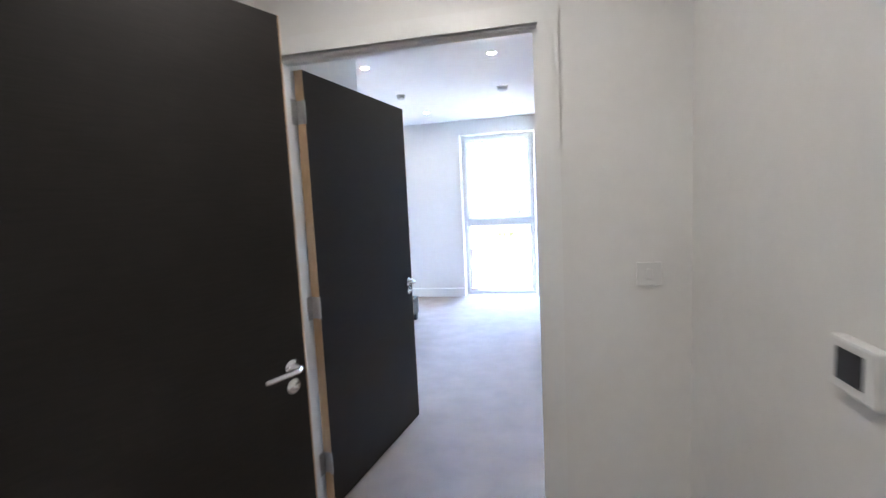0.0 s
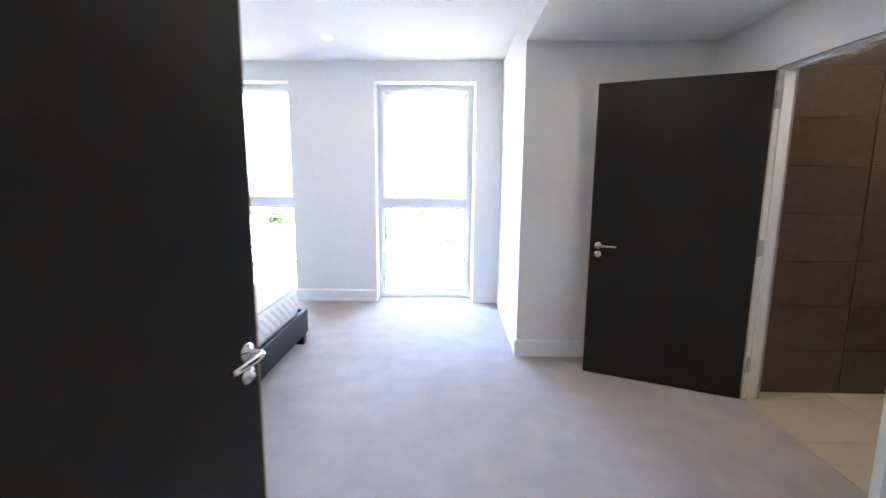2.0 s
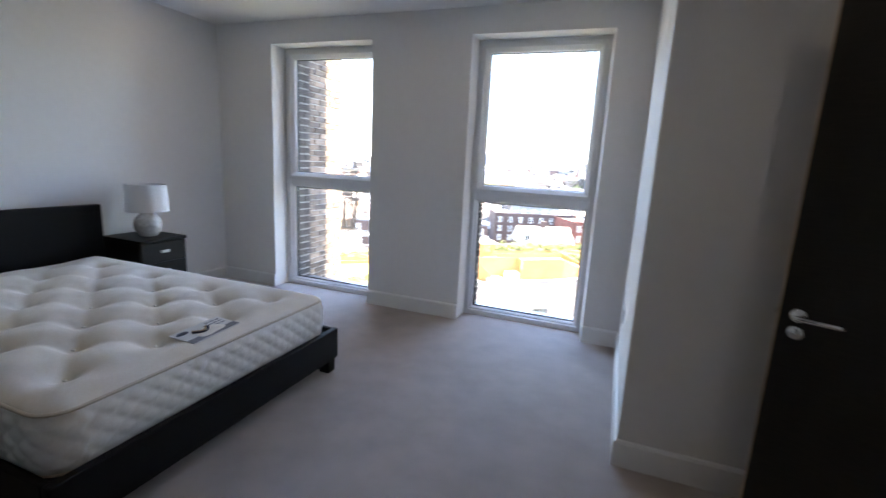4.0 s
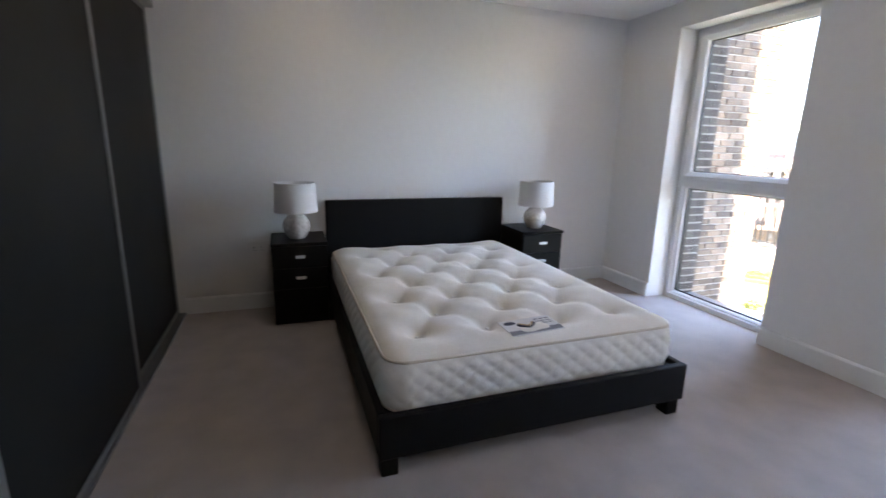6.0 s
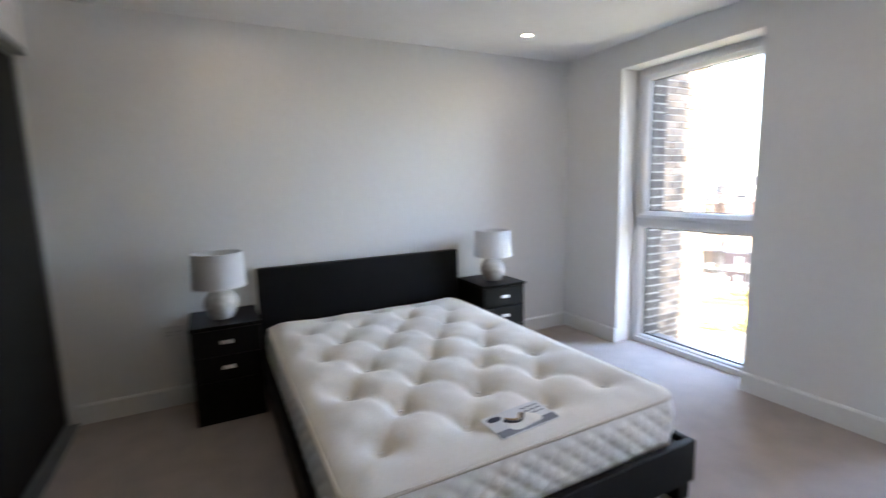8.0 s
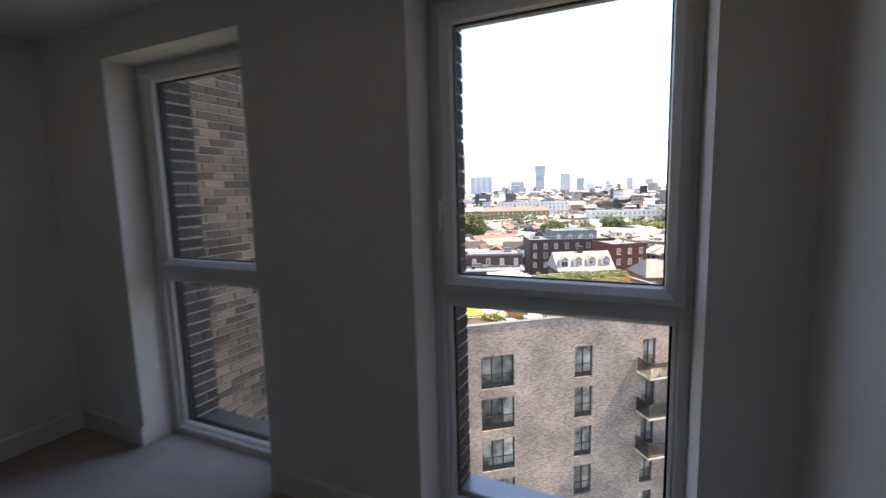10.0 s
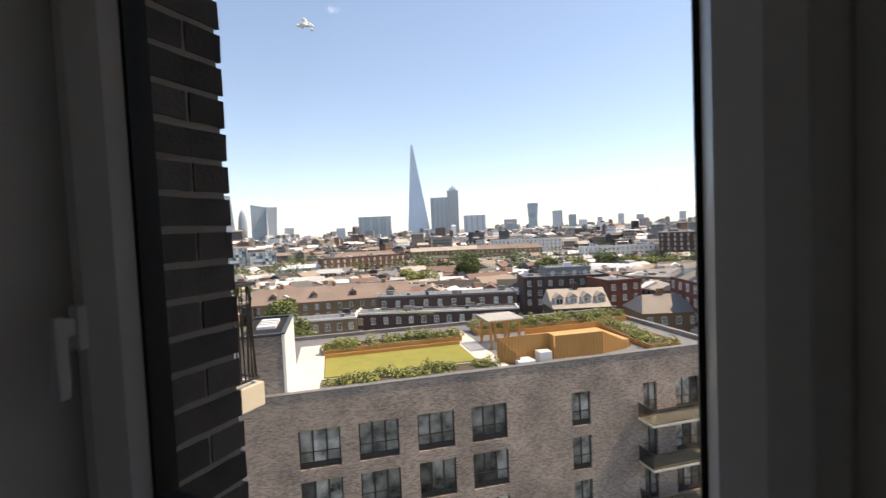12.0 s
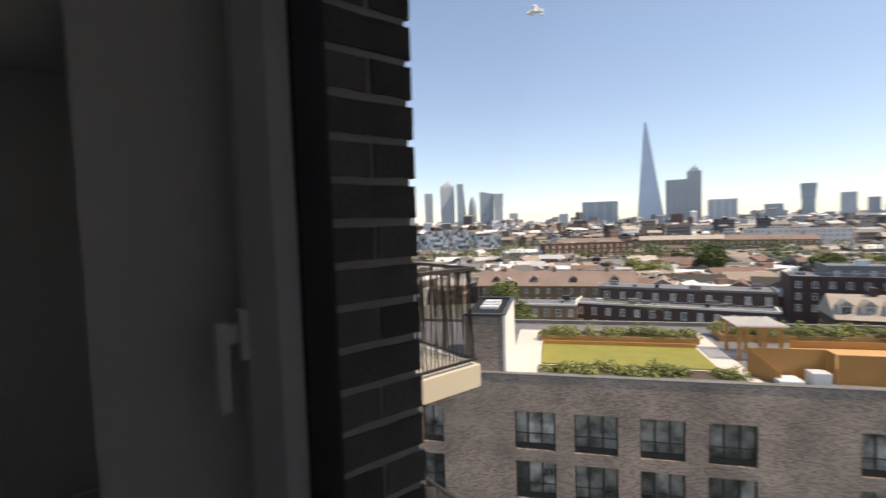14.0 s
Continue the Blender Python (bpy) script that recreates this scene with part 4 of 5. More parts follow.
# ---- balcony of the neighbouring flat ----
def balcony(z, label):
    b = thing("balcony", pose(0, 0, z), label, "balcony", "balconies of the brick wing")
    part("slab", boxes((-3.2, -0.47, 2.17, 3.62, -0.27, 0.0), bevel=0.008), CREAM, b, "cream stone-edged slab")
    part("top_rail", boxes((-0.53, -0.49, 2.18, 3.60, 1.13, 1.17), (-3.2, -0.53, 3.56, 3.60, 1.13, 1.17)), RAIL, b, "flat bronze handrail")
    part("bottom_rail", boxes((-0.525, -0.495, 2.18, 3.595, 0.05, 0.075), (-3.2, -0.525, 3.565, 3.595, 0.05, 0.075)), RAIL, b)
    r = random.Random(5)
    for k in range(26):
        y = 2.22 + k * 0.0535
        lean = r.choice((-1, -0.5, 0, 0.5, 1)) * 0.06
        part("baluster", tube([(-0.51, y, 0.07), (-0.51, y + lean, 1.14)], 0.010, 4), RAIL, b)
    for k in range(46):
        x = -0.56 - k * 0.0565
        lean = r.choice((-1, -0.5, 0, 0.5, 1)) * 0.06
        part("baluster", tube([(x, 3.58, 0.07), (x + lean, 3.58, 1.14)], 0.010, 4), RAIL, b)
    return b


bal = balcony(0.0, "cream slab balcony with leaning bronze bar railings")
copy_thing(bal, pose(0, 0, -3.05))


# ---- leafy things ----
def leaves(rnd, n, place, size):
    """n small bent leaf clumps at the spots that place() names, joined."""
    vs, fs = [], []
    for _ in range(n):
        p = place()
        a, t = rnd.uniform(0, 2 * math.pi), rnd.uniform(-0.9, 0.9)
        s = size * rnd.uniform(0.55, 1.3)
        u = Vector((math.cos(a), math.sin(a), t * 0.6)).normalized() * s
        w = u.cross(Vector((rnd.uniform(-1, 1), rnd.uniform(-1, 1), rnd.uniform(0.2, 1)))).normalized() * s * rnd.uniform(0.45, 0.8)
        b = len(vs)
        vs += [p - u, p + w, p + u, p - w]
        fs += [(b, b + 1, b + 2), (b, b + 2, b + 3)]
    me = bpy.data.meshes.new("leaves")
    me.from_pydata([tuple(v) for v in vs], [], fs)
    return me


def tree(x, y, z, h, r, mat, label, seed, n=1500, squash=0.8):
    rnd = random.Random(seed)
    t = thing("tree", pose(x, y, z), label, "tree")
    bm = lathe([(0.05 * r, 0), (0.045 * r, h * 0.25), (0.028 * r, h * 0.6), (0.008 * r, h * 0.85)], 8)
    part("trunk", bm, BARK, t)
    lobes = []
    for k in range(9):
        a, q = rnd.uniform(0, 6.28), rnd.uniform(0.15, 0.72)
        lobes.append((Vector((math.cos(a) * r * q, math.sin(a) * r * q, h * rnd.uniform(0.45, 0.85))), r * rnd.uniform(0.32, 0.55)))
        part("limb", tube([(0, 0, h * 0.3), tuple(lobes[-1][0] * 0.6 + Vector((0, 0, h * 0.15))), tuple(lobes[-1][0])], 0.012 * r, 5), BARK, t)

    def place():
        c, s = rnd.choice(lobes)
        d = Vector((rnd.gauss(0, 1), rnd.gauss(0, 1), rnd.gauss(0, 1))).normalized()
        return c + Vector((d.x, d.y, d.z * squash)) * s * rnd.uniform(0.6, 1.08)
    me = leaves(rnd, n * 3, place, r * 0.06)
    me.materials.append(mat)
    c = new("crown", me)
    c.parent = t
    return t


def shrub_bed(x0, x1, y0, y1, z, h, parent_m, n, label, seed):
    rnd = random.Random(seed)
    heads = [(rnd.uniform(x0, x1), rnd.uniform(y0, y1), rnd.uniform(0.4, 1.0) * h, rnd.uniform(0.25, 0.5)) for _ in range(max(8, int((x1 - x0) * (y1 - y0) * 2.6)))]

    def place():
        hx, hy, hh, hr = rnd.choice(heads)
        d = Vector((rnd.gauss(0, 1), rnd.gauss(0, 1), abs(rnd.gauss(0, 1)))).normalized()
        return Vector((hx + d.x * hr * 1.3, hy + d.y * hr * 1.3, z + d.z * hh * rnd.uniform(0.5, 1.05)))
    me = leaves(rnd, int(n * 2.6), place, 0.075)
    me.materials.append(LEAF)
    o = new("shrubs", me)
    o.matrix_basis = parent_m
    return tagged(o, label, "shrubs", kind="stuff")


# ---- the block across the courtyard, with its roof garden ----
BM = pose(-14.78, 19.22, 0, 0, 0, 38.25)
block = thing("apartment_block", BM, "long grey-brown brick apartment block with a planted roof terrace", "apartment block")
PAR, ROOF = -7.3, -7.55
COLS = ((-5.6, -4.3), (0.05, 2.38), (3.44, 5.8), (6.96, 9.26), (10.38, 12.74), (17.3, 18.68), (22.75, 23.85), (25.4, 27.4))
ROWS = [(-11.75 - 3.0 * k, -9.48 - 3.0 * k) for k in range(5)]


def pierced_wall():
    bm = bmesh.new()
    z_hi = PAR
    for z0, z1 in ROWS:
        bx(bm, -14, 29.4, 0, 0.3, z1, z_hi)
        u = -14
        for c0, c1 in COLS + ((29.4, 29.4),):
            if c0 > u:
                bx(bm, u, c0, 0, 0.3, z0, z1)
            u = c1
        z_hi = z0
    bx(bm, -14, 29.4, 0, 0.3, GROUND_Z, z_hi)
    bx(bm, -14, -13.7, 0.3, 15.0, GROUND_Z, PAR)
    bx(bm, 29.1, 29.4, 0.3, 15.0, GROUND_Z, PAR)
    bx(bm, -13.7, 29.1, 14.7, 15.0, GROUND_Z, PAR)
    bmesh.ops.recalc_face_normals(bm, faces=bm.faces)
    return bm


part("wall", pierced_wall(), BLOCKBRICK, block, "grey-brown brick outer wall")
part("roof", boxes((-13.7, 29.1, 0.3, 14.7, ROOF - 0.3, ROOF)), LEAD, block, "grey flat roof")
part("coping", boxes((-14.05, 29.45, -0.05, 0.35, PAR, PAR + 0.06), (29.05, 29.45, 0.35, 15.05, PAR, PAR + 0.06), (-14.05, 29.05, 14.65, 15.05, PAR, PAR + 0.06)), COPING, block, "grey metal coping")
# dark sheet behind the windows, standing in for the shade of the rooms
part("dark_interior_sheet", boxes((-13.6, 29.0, 1.2, 1.3, GROUND_Z, ROOF - 0.4)), DARKFRAME, block)
for z0, z1 in ROWS:
    for c0, c1 in COLS:
        w = part("window", ring(c0, c1, z0, z1, 0.07, 0.16, 0.24), DARKFRAME, block, "dark metal framed window")
        nb = 3 if c1 - c0 > 1.9 else 2
        for k in range(1, nb):
            x = c0 + (c1 - c0) * k / nb
            part("mullion", boxes((x - 0.045, x + 0.045, 0.15, 0.24, z0 + 0.07, z1 - 0.07)), DARKFRAME, w)
        for k in range(nb):
            a, b = c0 + 0.07 + (c1 - c0 - 0.14) * k / nb, c0 + 0.07 + (c1 - c0 - 0.14) * (k + 1) / nb
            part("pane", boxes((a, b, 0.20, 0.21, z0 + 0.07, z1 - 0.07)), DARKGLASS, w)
        part("guard_rail", boxes((c0 + 0.02, c1 - 0.02, 0.05, 0.08, z0 + 0.95, z0 + 1.0), *((c0 + 0.04 + k * 0.11, c0 + 0.055 + k * 0.11, 0.06, 0.075, z0 + 0.10, z0 + 0.95) for k in range(int((c1 - c0 - 0.06) / 0.11)))), DARKFRAME, w, "thin dark bar guard")
        part("lower_panel", boxes((c0 + 0.07, c1 - 0.07, 0.12, 0.15, z0 + 0.07, z0 + 0.36)), DARKFRAME, w)
for k in range(3):
    z = -12.05 - 3.0 * k
    b = part("balcony", boxes((22.3, 28.7, -1.5, 0.0, z + 0.06, z + 0.22), bevel=0.01, seg=1), CREAM, block, "projecting balcony with a dark railing")
    part("handrail", boxes((22.3, 28.7, -1.5, -1.46, z + 1.25, z + 1.30), (22.3, 22.34, -1.46, 0, z + 1.25, z + 1.30), (28.66, 28.7, -1.46, 0, z + 1.25, z + 1.30)), RAIL, b)
    part("glass_panel", boxes((22.32, 28.68, -1.49, -1.47, z + 0.24, z + 1.24)), BALCONYGLASS, b)
    part("side_panel", boxes((22.31, 22.33, -1.46, -0.02, z + 0.24, z + 1.24)), BALCONYGLASS, b)

# stair head with its white flank
stair = thing("stair_head", BM, "brick stair head on the roof with a white rendered flank", "roof building")
part("wall", boxes((-2.9, -0.55, 0.35, 6.6, ROOF, -3.95)), BLOCKBRICK, stair)
part("flank", boxes((-0.55, -0.40, 0.30, 6.65, ROOF, -3.85)), WHITEWALL, stair, "white rendered side wall")
part("coping", boxes((-2.95, -0.55, 0.30, 0.6, -3.95, -3.80), (-2.95, -0.55, 6.35, 6.65, -3.95, -3.8), (-0.6, -0.35, 0.28, 6.68, -3.85, -3.78)), DARKFRAME, stair)
part("roof", boxes((-2.88, -0.62, 0.62, 6.33, -3.95, -3.93)), FELT, stair, "dark roofing felt")
lights = part("skylight", boxes((-2.2, -1.1, 2.4, 5.0, -3.93, -3.72), bevel=0.04), METALROOF, stair, "raised pale rooflight")
for k in range(3):
    part("skylight_bar", boxes((-2.22, -1.08, 2.95 + k * 0.6, 3.03 + k * 0.6, -3.72, -3.69)), LEAD, lights)


def on_roof(name, bm, mat, label, category, kind=""):
    o = part(name, bm, mat)
    o.matrix_basis = BM
    return tagged(o, label, category, kind=kind)


on_roof("roof_lawn", boxes((1.6, 11.8, 2.8, 7.4, ROOF, ROOF + 0.16)), GRASS, "mown yellow-green roof lawn", "lawn", "structure")
on_roof("pavement", boxes((-0.38, 1.55, 0.36, 12.0, ROOF, ROOF + 0.08), (11.85, 13.4, 0.36, 12.0, ROOF, ROOF + 0.08), (1.55, 11.85, 7.4, 8.1, ROOF, ROOF + 0.08), (1.55, 11.85, 2.35, 2.78, ROOF, ROOF + 0.08)), PAVING, "bright pale paving on the roof terrace", "paving", "structure")
on_roof("lawn_edging", boxes((1.55, 11.85, 7.38, 7.5, ROOF, ROOF + 0.42)), TIMBER, "low timber edging behind the lawn", "edging")
for k, (u0, u1, v0, v1, hz) in enumerate(((1.4, 12.6, 0.7, 2.3, 0.2), (1.4, 12.4, 8.6, 10.4, 0.5), (14.2, 28.8, 10.0, 12.2, 0.5), (24.2, 26.8, 1.0, 9.8, 0.35))):
    pl = thing("planter", BM, "raised timber-edged planting bed on the roof", "planter", "roof planting beds")
    part("edge", boxes((u0, u1, v0, v0 + 0.08, ROOF, ROOF + hz), (u0, u1, v1 - 0.08, v1, ROOF, ROOF + hz), (u0, u0 + 0.08, v0 + 0.08, v1 - 0.08, ROOF, ROOF + hz), (u1 - 0.08, u1, v0 + 0.08, v1 - 0.08, ROOF, ROOF + hz)), TIMBER if k else LEAD, pl)
    part("soil", boxes((u0 + 0.08, u1 - 0.08, v0 + 0.08, v1 - 0.08, ROOF, ROOF + hz - 0.06)), SOIL, pl)
    shrub_bed(u0 + 0.2, u1 - 0.2, v0 + 0.2, v1 - 0.2, ROOF + hz - 0.1, (0.8 if k == 3 else 0.95) if k else 0.8, BM, int(900 * (u1 - u0) * (v1 - v0) ** 0.5 / 4), "mixed green shrubs in a roof planting bed", 30 + k)

pg = thing("pergola", BM, "orange timber pergola with open white slats", "pergola")
for u in (13.75, 14.9, 16.05):
    for v in (5.4, 7.6):
        part("post", boxes((u - 0.09, u + 0.09, v - 0.09, v + 0.09, ROOF, ROOF + 2.0)), TIMBER, pg, "orange timber post")
for v in (5.4, 7.6):
    part("beam", boxes((13.5, 16.3, v - 0.05, v + 0.05, ROOF + 2.0, ROOF + 2.18)), TIMBER, pg)
for k in range(10):
    u = 13.6 + k * 0.29
    part("slat", boxes((u - 0.05, u + 0.05, 5.0, 8.0, ROOF + 2.18, ROOF + 2.30)), WHITEWALL, pg, "weathered pale slat")

screen = thing("timber_screen", BM, "orange vertical-boarded timber screen round a sunken deck", "fence")
for (ua, va), (ub, vb), h0, h1 in (((13.0, 2.1), (14.3, 1.2), 1.75, 0.55), ((13.0, 2.15), (16.8, 2.1), 1.7, 1.7), ((16.8, 2.05), (16.95, 1.55), 1.7, 1.6), ((17.0, 1.5), (20.6, 1.4), 1.6, 1.6),
                                   ((20.65, 1.45), (23.0, 2.0), 1.6, 0.5), ((17.0, 6.5), (23.6, 6.5), 1.05, 1.05), ((23.6, 6.4), (23.4, 2.2), 1.0, 0.75)):
    ln = math.hypot(ub - ua, vb - va)
    cnt = max(3, int(ln / 0.22))
    for k in range(cnt):
        s0, s1 = k / cnt, (k + 0.93) / cnt
        hh = ROOF + h0 + (h1 - h0) * (k + 0.5) / cnt
        nx, ny = -(vb - va) / ln * 0.03, (ub - ua) / ln * 0.03
        bm = bmesh.new()
        q = [(ua + (ub - ua) * s0, va + (vb - va) * s0), (ua + (ub - ua) * s1, va + (vb - va) * s1)]
        c = [bm.verts.new((p[0] + sg * nx, p[1] + sg * ny, z)) for z in (ROOF, hh) for p, sg in ((q[0], 1), (q[1], 1), (q[1], -1), (q[0], -1))]
        for f in ((0, 1, 2, 3), (7, 6, 5, 4), (0, 4, 5, 1), (1, 5, 6, 2), (2, 6, 7, 3), (3, 7, 4, 0)):
            bm.faces.new([c[i] for i in f])
        bmesh.ops.recalc_face_normals(bm, faces=bm.faces)
        part("board", bm, TIMBER, screen)
on_roof("deck", boxes((17.0, 23.3, 2.15, 6.4, ROOF, ROOF + 0.62)), DECKWOOD, "raised orange timber deck on the roof", "deck")
on_roof("plant_unit", boxes((15.6, 16.5, 0.95, 1.75, ROOF, ROOF + 0.72), bevel=0.04), GREYPLASTIC, "grey metal plant unit on the roof", "plant unit")
on_roof("rooflight", boxes((14.0, 15.2, 0.75, 1.85, ROOF, ROOF + 0.30), bevel=0.06), METALROOF, "low white rooflight on the terrace", "rooflight")


# ---- nearer buildings of the town ----
def building(name, x0, y0, x1, y1, depth, top, wall, roof, label, category="building", gable=0.0, storeys=3, cols=8, floor=3.0, trim=WHITEWALL, barrel=False, hip=True, dormers=0, clutter=True):
    """A house whose front runs from (x0, y0) to (x1, y1), its depth away from us; gable is the rise of a pitched roof."""
    ln = math.hypot(x1 - x0, y1 - y0)
    b = thing(name, pose(x0, y0, 0, 0, 0, heading(x0, y0, x1, y1)), label, category)
    part("wall", boxes((0, ln, 0, depth, GROUND_Z, top)), wall, b)
    if gable:
        bm = bmesh.new()
        seg = 10 if barrel else 2
        prof = [(-0.4 + (depth + 0.8) * k / seg, top + gable * (math.sin(math.pi * k / seg) if barrel else (1 - abs(2 * k / seg - 1)))) for k in range(seg + 1)]
        inset = 0 if barrel or not hip else min(gable * 0.9, ln * 0.2)
        a = [bm.verts.new((-0.3 + (inset if 0 < k < seg else 0), v, z + 0.02)) for k, (v, z) in enumerate(prof)]
        c = [bm.verts.new((ln + 0.3 - (inset if 0 < k < seg else 0), v, z + 0.02)) for k, (v, z) in enumerate(prof)]
        for k in range(seg):
            bm.faces.new((a[k], c[k], c[k + 1], a[k + 1]))
        bm.faces.new(a), bm.faces.new(list(reversed(c)))
        bm.faces.new((a[0], a[-1], c[-1], c[0]))
        bmesh.ops.recalc_face_normals(bm, faces=bm.faces)
        rf = part("roof", bm, roof, b)
        if not barrel:
            for k in range(max(1, int(ln / 14))):
                u = ln * (k + 0.5) / max(1, int(ln / 14))
                part("chimney", boxes((u - 0.6, u + 0.6, depth / 2 - 0.5, depth / 2 + 0.5, top + gable * 0.6, top + gable + 1.3)), wall, rf)
    else:
        part("roof", boxes((0.3, ln - 0.3, 0.3, depth - 0.3, top - 0.2, top + 0.02)), roof, b)
        part("parapet", boxes((-0.1, ln + 0.1, -0.1, 0.3, top, top + 0.45), (-0.1, 0.3, 0.3, depth, top, top + 0.45), (ln - 0.3, ln + 0.1, 0.3, depth, top, top + 0.45)), trim, b)
        if clutter:      # lift housings, vents and a rail on the flat roof
            rr = random.Random(int(ln * 10 + depth))
            for k in range(max(2, int(ln / 7))):
                u, v, q = rr.uniform(1.5, ln - 3), rr.uniform(1, depth - 2.5), rr.uniform(0.5, 1.6)
                part("roof_housing", boxes((u, u + rr.uniform(0.7, 2.6), v, v + rr.uniform(0.7, 1.6), top + 0.02, top + q)), rr.choice((METALROOF, LEAD, DARKFRAME, GREYTILE)), b)
            part("roof_rail", boxes((0, ln, 0.05, 0.1, top + 1.35, top + 1.42), *((ln * k / 12, ln * k / 12 + 0.06, 0.05, 0.1, top + 0.45, top + 1.35) for k in range(13))), METALROOF, b, "thin pale guard rail")
    for k in range(dormers):
        u, v, z = ln * (k + 0.5) / dormers, depth * 0.12, top + gable * 0.12
        d = part("dormer", boxes((u - 1.0, u + 1.0, v - 0.3, v + depth * 0.26, z, z + 1.9)), trim, b, "white-fronted dormer")
        part("dormer_pane", boxes((u - 0.7, u - 0.06, v - 0.34, v - 0.3, z + 0.4, z + 1.7), (u + 0.06, u + 0.7, v - 0.34, v - 0.3, z + 0.4, z + 1.7)), DARKGLASS, d)
        bm = bmesh.new()
        g = [bm.verts.new(p) for p in ((u - 1.2, v - 0.5, z + 1.9), (u + 1.2, v - 0.5, z + 1.9), (u, v - 0.5, z + 2.9), (u - 1.2, v + depth * 0.3, z + 1.9), (u + 1.2, v + depth * 0.3, z + 1.9), (u, v + depth * 0.3, z + 2.9))]
        for f in ((0, 1, 2), (3, 5, 4), (0, 2, 5, 3), (1, 4, 5, 2), (0, 3, 4, 1)):
            bm.faces.new([g[i] for i in f])
        bmesh.ops.recalc_face_normals(bm, faces=bm.faces)
        part("dormer_roof", bm, roof, d)
    wm = boxes((-0.5, 0.5, -0.03, 0.05, 0, 1.6))
    fm = boxes((-0.62, 0.62, -0.10, -0.02, -0.12, 0.0), (-0.58, -0.47, -0.06, 0.0, 0, 1.68), (0.47, 0.58, -0.06, 0.0, 0, 1.68), (-0.47, 0.47, -0.06, 0.0, 1.56, 1.68), (-0.47, 0.47, -0.05, 0.0, 0.78, 0.86), (-0.03, 0.03, -0.05, 0.0, 0, 1.56))
    wme, fme = bpy.data.meshes.new("window"), bpy.data.meshes.new("window_frame")
    wm.to_mesh(wme), fm.to_mesh(fme), wm.free(), fm.free()
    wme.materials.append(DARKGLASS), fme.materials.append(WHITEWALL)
    for r in range(storeys):
        for k in range(cols):
            z = top - 2.5 - r * floor
            for nm, me in (("window", wme), ("window_frame", fme)):
                o = new(nm, me)
                o.parent, o.matrix_basis = b, Matrix.Translation((ln * (k + 0.5) / cols, 0, z))
    return b


building("terrace_house", -114, 107, -72, 138, 16, -20.5, YELLOWBRICK, SLATE, "long brick terrace under a brown tiled roof", gable=4.2, cols=14, hip=False, dormers=4, trim=BROWNBRICK)
building("apartment_building", -66, 96, -27, 113, 9, -19.5, BROWNBRICK, LEAD, "low dark brick flats with planted balconies", cols=13)
building("apartment_building", -64, 104, -29, 119, 10, -16.3, BROWNBRICK, LEAD, "set-back dark brick upper flats", cols=10, storeys=1, trim=LEAD)
building("apartment_building", -33, 142, -8, 153, 14, -15.2, BROWNBRICK, LEAD, "dark brown brick flats with a flat roof", cols=8, trim=BROWNBRICK)
building("apartment_building", -7, 134, 1.5, 140, 12, -15.0, REDBRICK, LEAD, "narrow red-brown brick block with deep balconies", cols=3, trim=REDBRICK)
building("house", -17, 107, -5, 113, 10, -18.2, BROWNBRICK, PALETILE, "gabled house under a pale stone tiled roof", category="house", gable=4.0, cols=6, storeys=2, hip=False, dormers=4)
building("mansion_block", 8.2, 122, 18.5, 97, 14, -12.0, REDBRICK, GREYTILE, "tall red brick mansion block with white dormers", gable=3.6, cols=8, storeys=4, dormers=4, hip=False)
building("house", 2.2, 107, 13.6, 112, 11, -18.6, YELLOWBRICK, GREYTILE, "brick house under a grey hipped roof", category="house", gable=3.3, cols=4, storeys=2)
building("hall", -38, 238, -4, 226, 10, -21.0, YELLOWBRICK, METALROOF, "long hall under a white barrel roof", gable=2.6, cols=9, storeys=1, barrel=True)
building("office_building", -36, 318, 26, 342, 16, -14.5, WHITEWALL, LEAD, "low white office building with ribbon windows", cols=22)
building("school", -172, 214, -139, 256, 12, -13.0, SCHOOLBRICK, GREYTILE, "red brick school building with tall white windows", cols=14, storeys=4, floor=2.8, trim=BROWNBRICK)
building("warehouse", -189, 198, -174, 216, 14, -17.4, WHITEWALL, METALROOF, "white-sided warehouse with a metal roof", cols=4, storeys=1, gable=1.6)
building("apartment_building", -76, 82, -62, 91.5, 9, -19.2, YELLOWBRICK, LEAD, "low brick flats with a flat roof", cols=6, storeys=2)
building("apartment_building", -265, 585, -180, 600, 16, -12.0, WHITEWALL, LEAD, "white and grey apartment terrace far off", cols=26)
building("apartment_building", 10, 330, 62, 318, 18, -6.5, BROWNBRICK, LEAD, "grey and orange flats beyond the trees", cols=14, storeys=4)


def chequered_block(x0, y0, x1, y1, tops):
    """Flats of several heights, faced with panels of differing colours."""
    ln = math.hypot(x1 - x0, y1 - y0)
    b = thing("apartment_building", pose(x0, y0, 0, 0, 0, heading(x0, y0, x1, y1)), "chequered blue and white apartment block", "building")
    for k, top in enumerate(tops):
        u0, u1 = ln * k / len(tops), ln * (k + 1) / len(tops)
        v0 = (k % 2) * 3.0
        w = part("wall", boxes((u0, u1, v0, 16, GROUND_Z, top)), LEAD, b)
        bm = bmesh.new()
        for i in range(int((u1 - u0) / 2.2)):
            for j in range(9):
                bx(bm, u0 + i * 2.2 + 0.1, u0 + i * 2.2 + 2.1, v0 - 0.15, v0, top - 2.2 - j * 2.2, top - 0.2 - j * 2.2)
        bmesh.ops.recalc_face_normals(bm, faces=bm.faces)
        tagged(part("facade_panels", bm, CHEQUER, w, "blue, white and dark facade panels"), kind="stuff")
    return b


chequered_block(-330, 190, -255, 262, (-3.5, -8.0, -4.5, -6.0, -10.0))
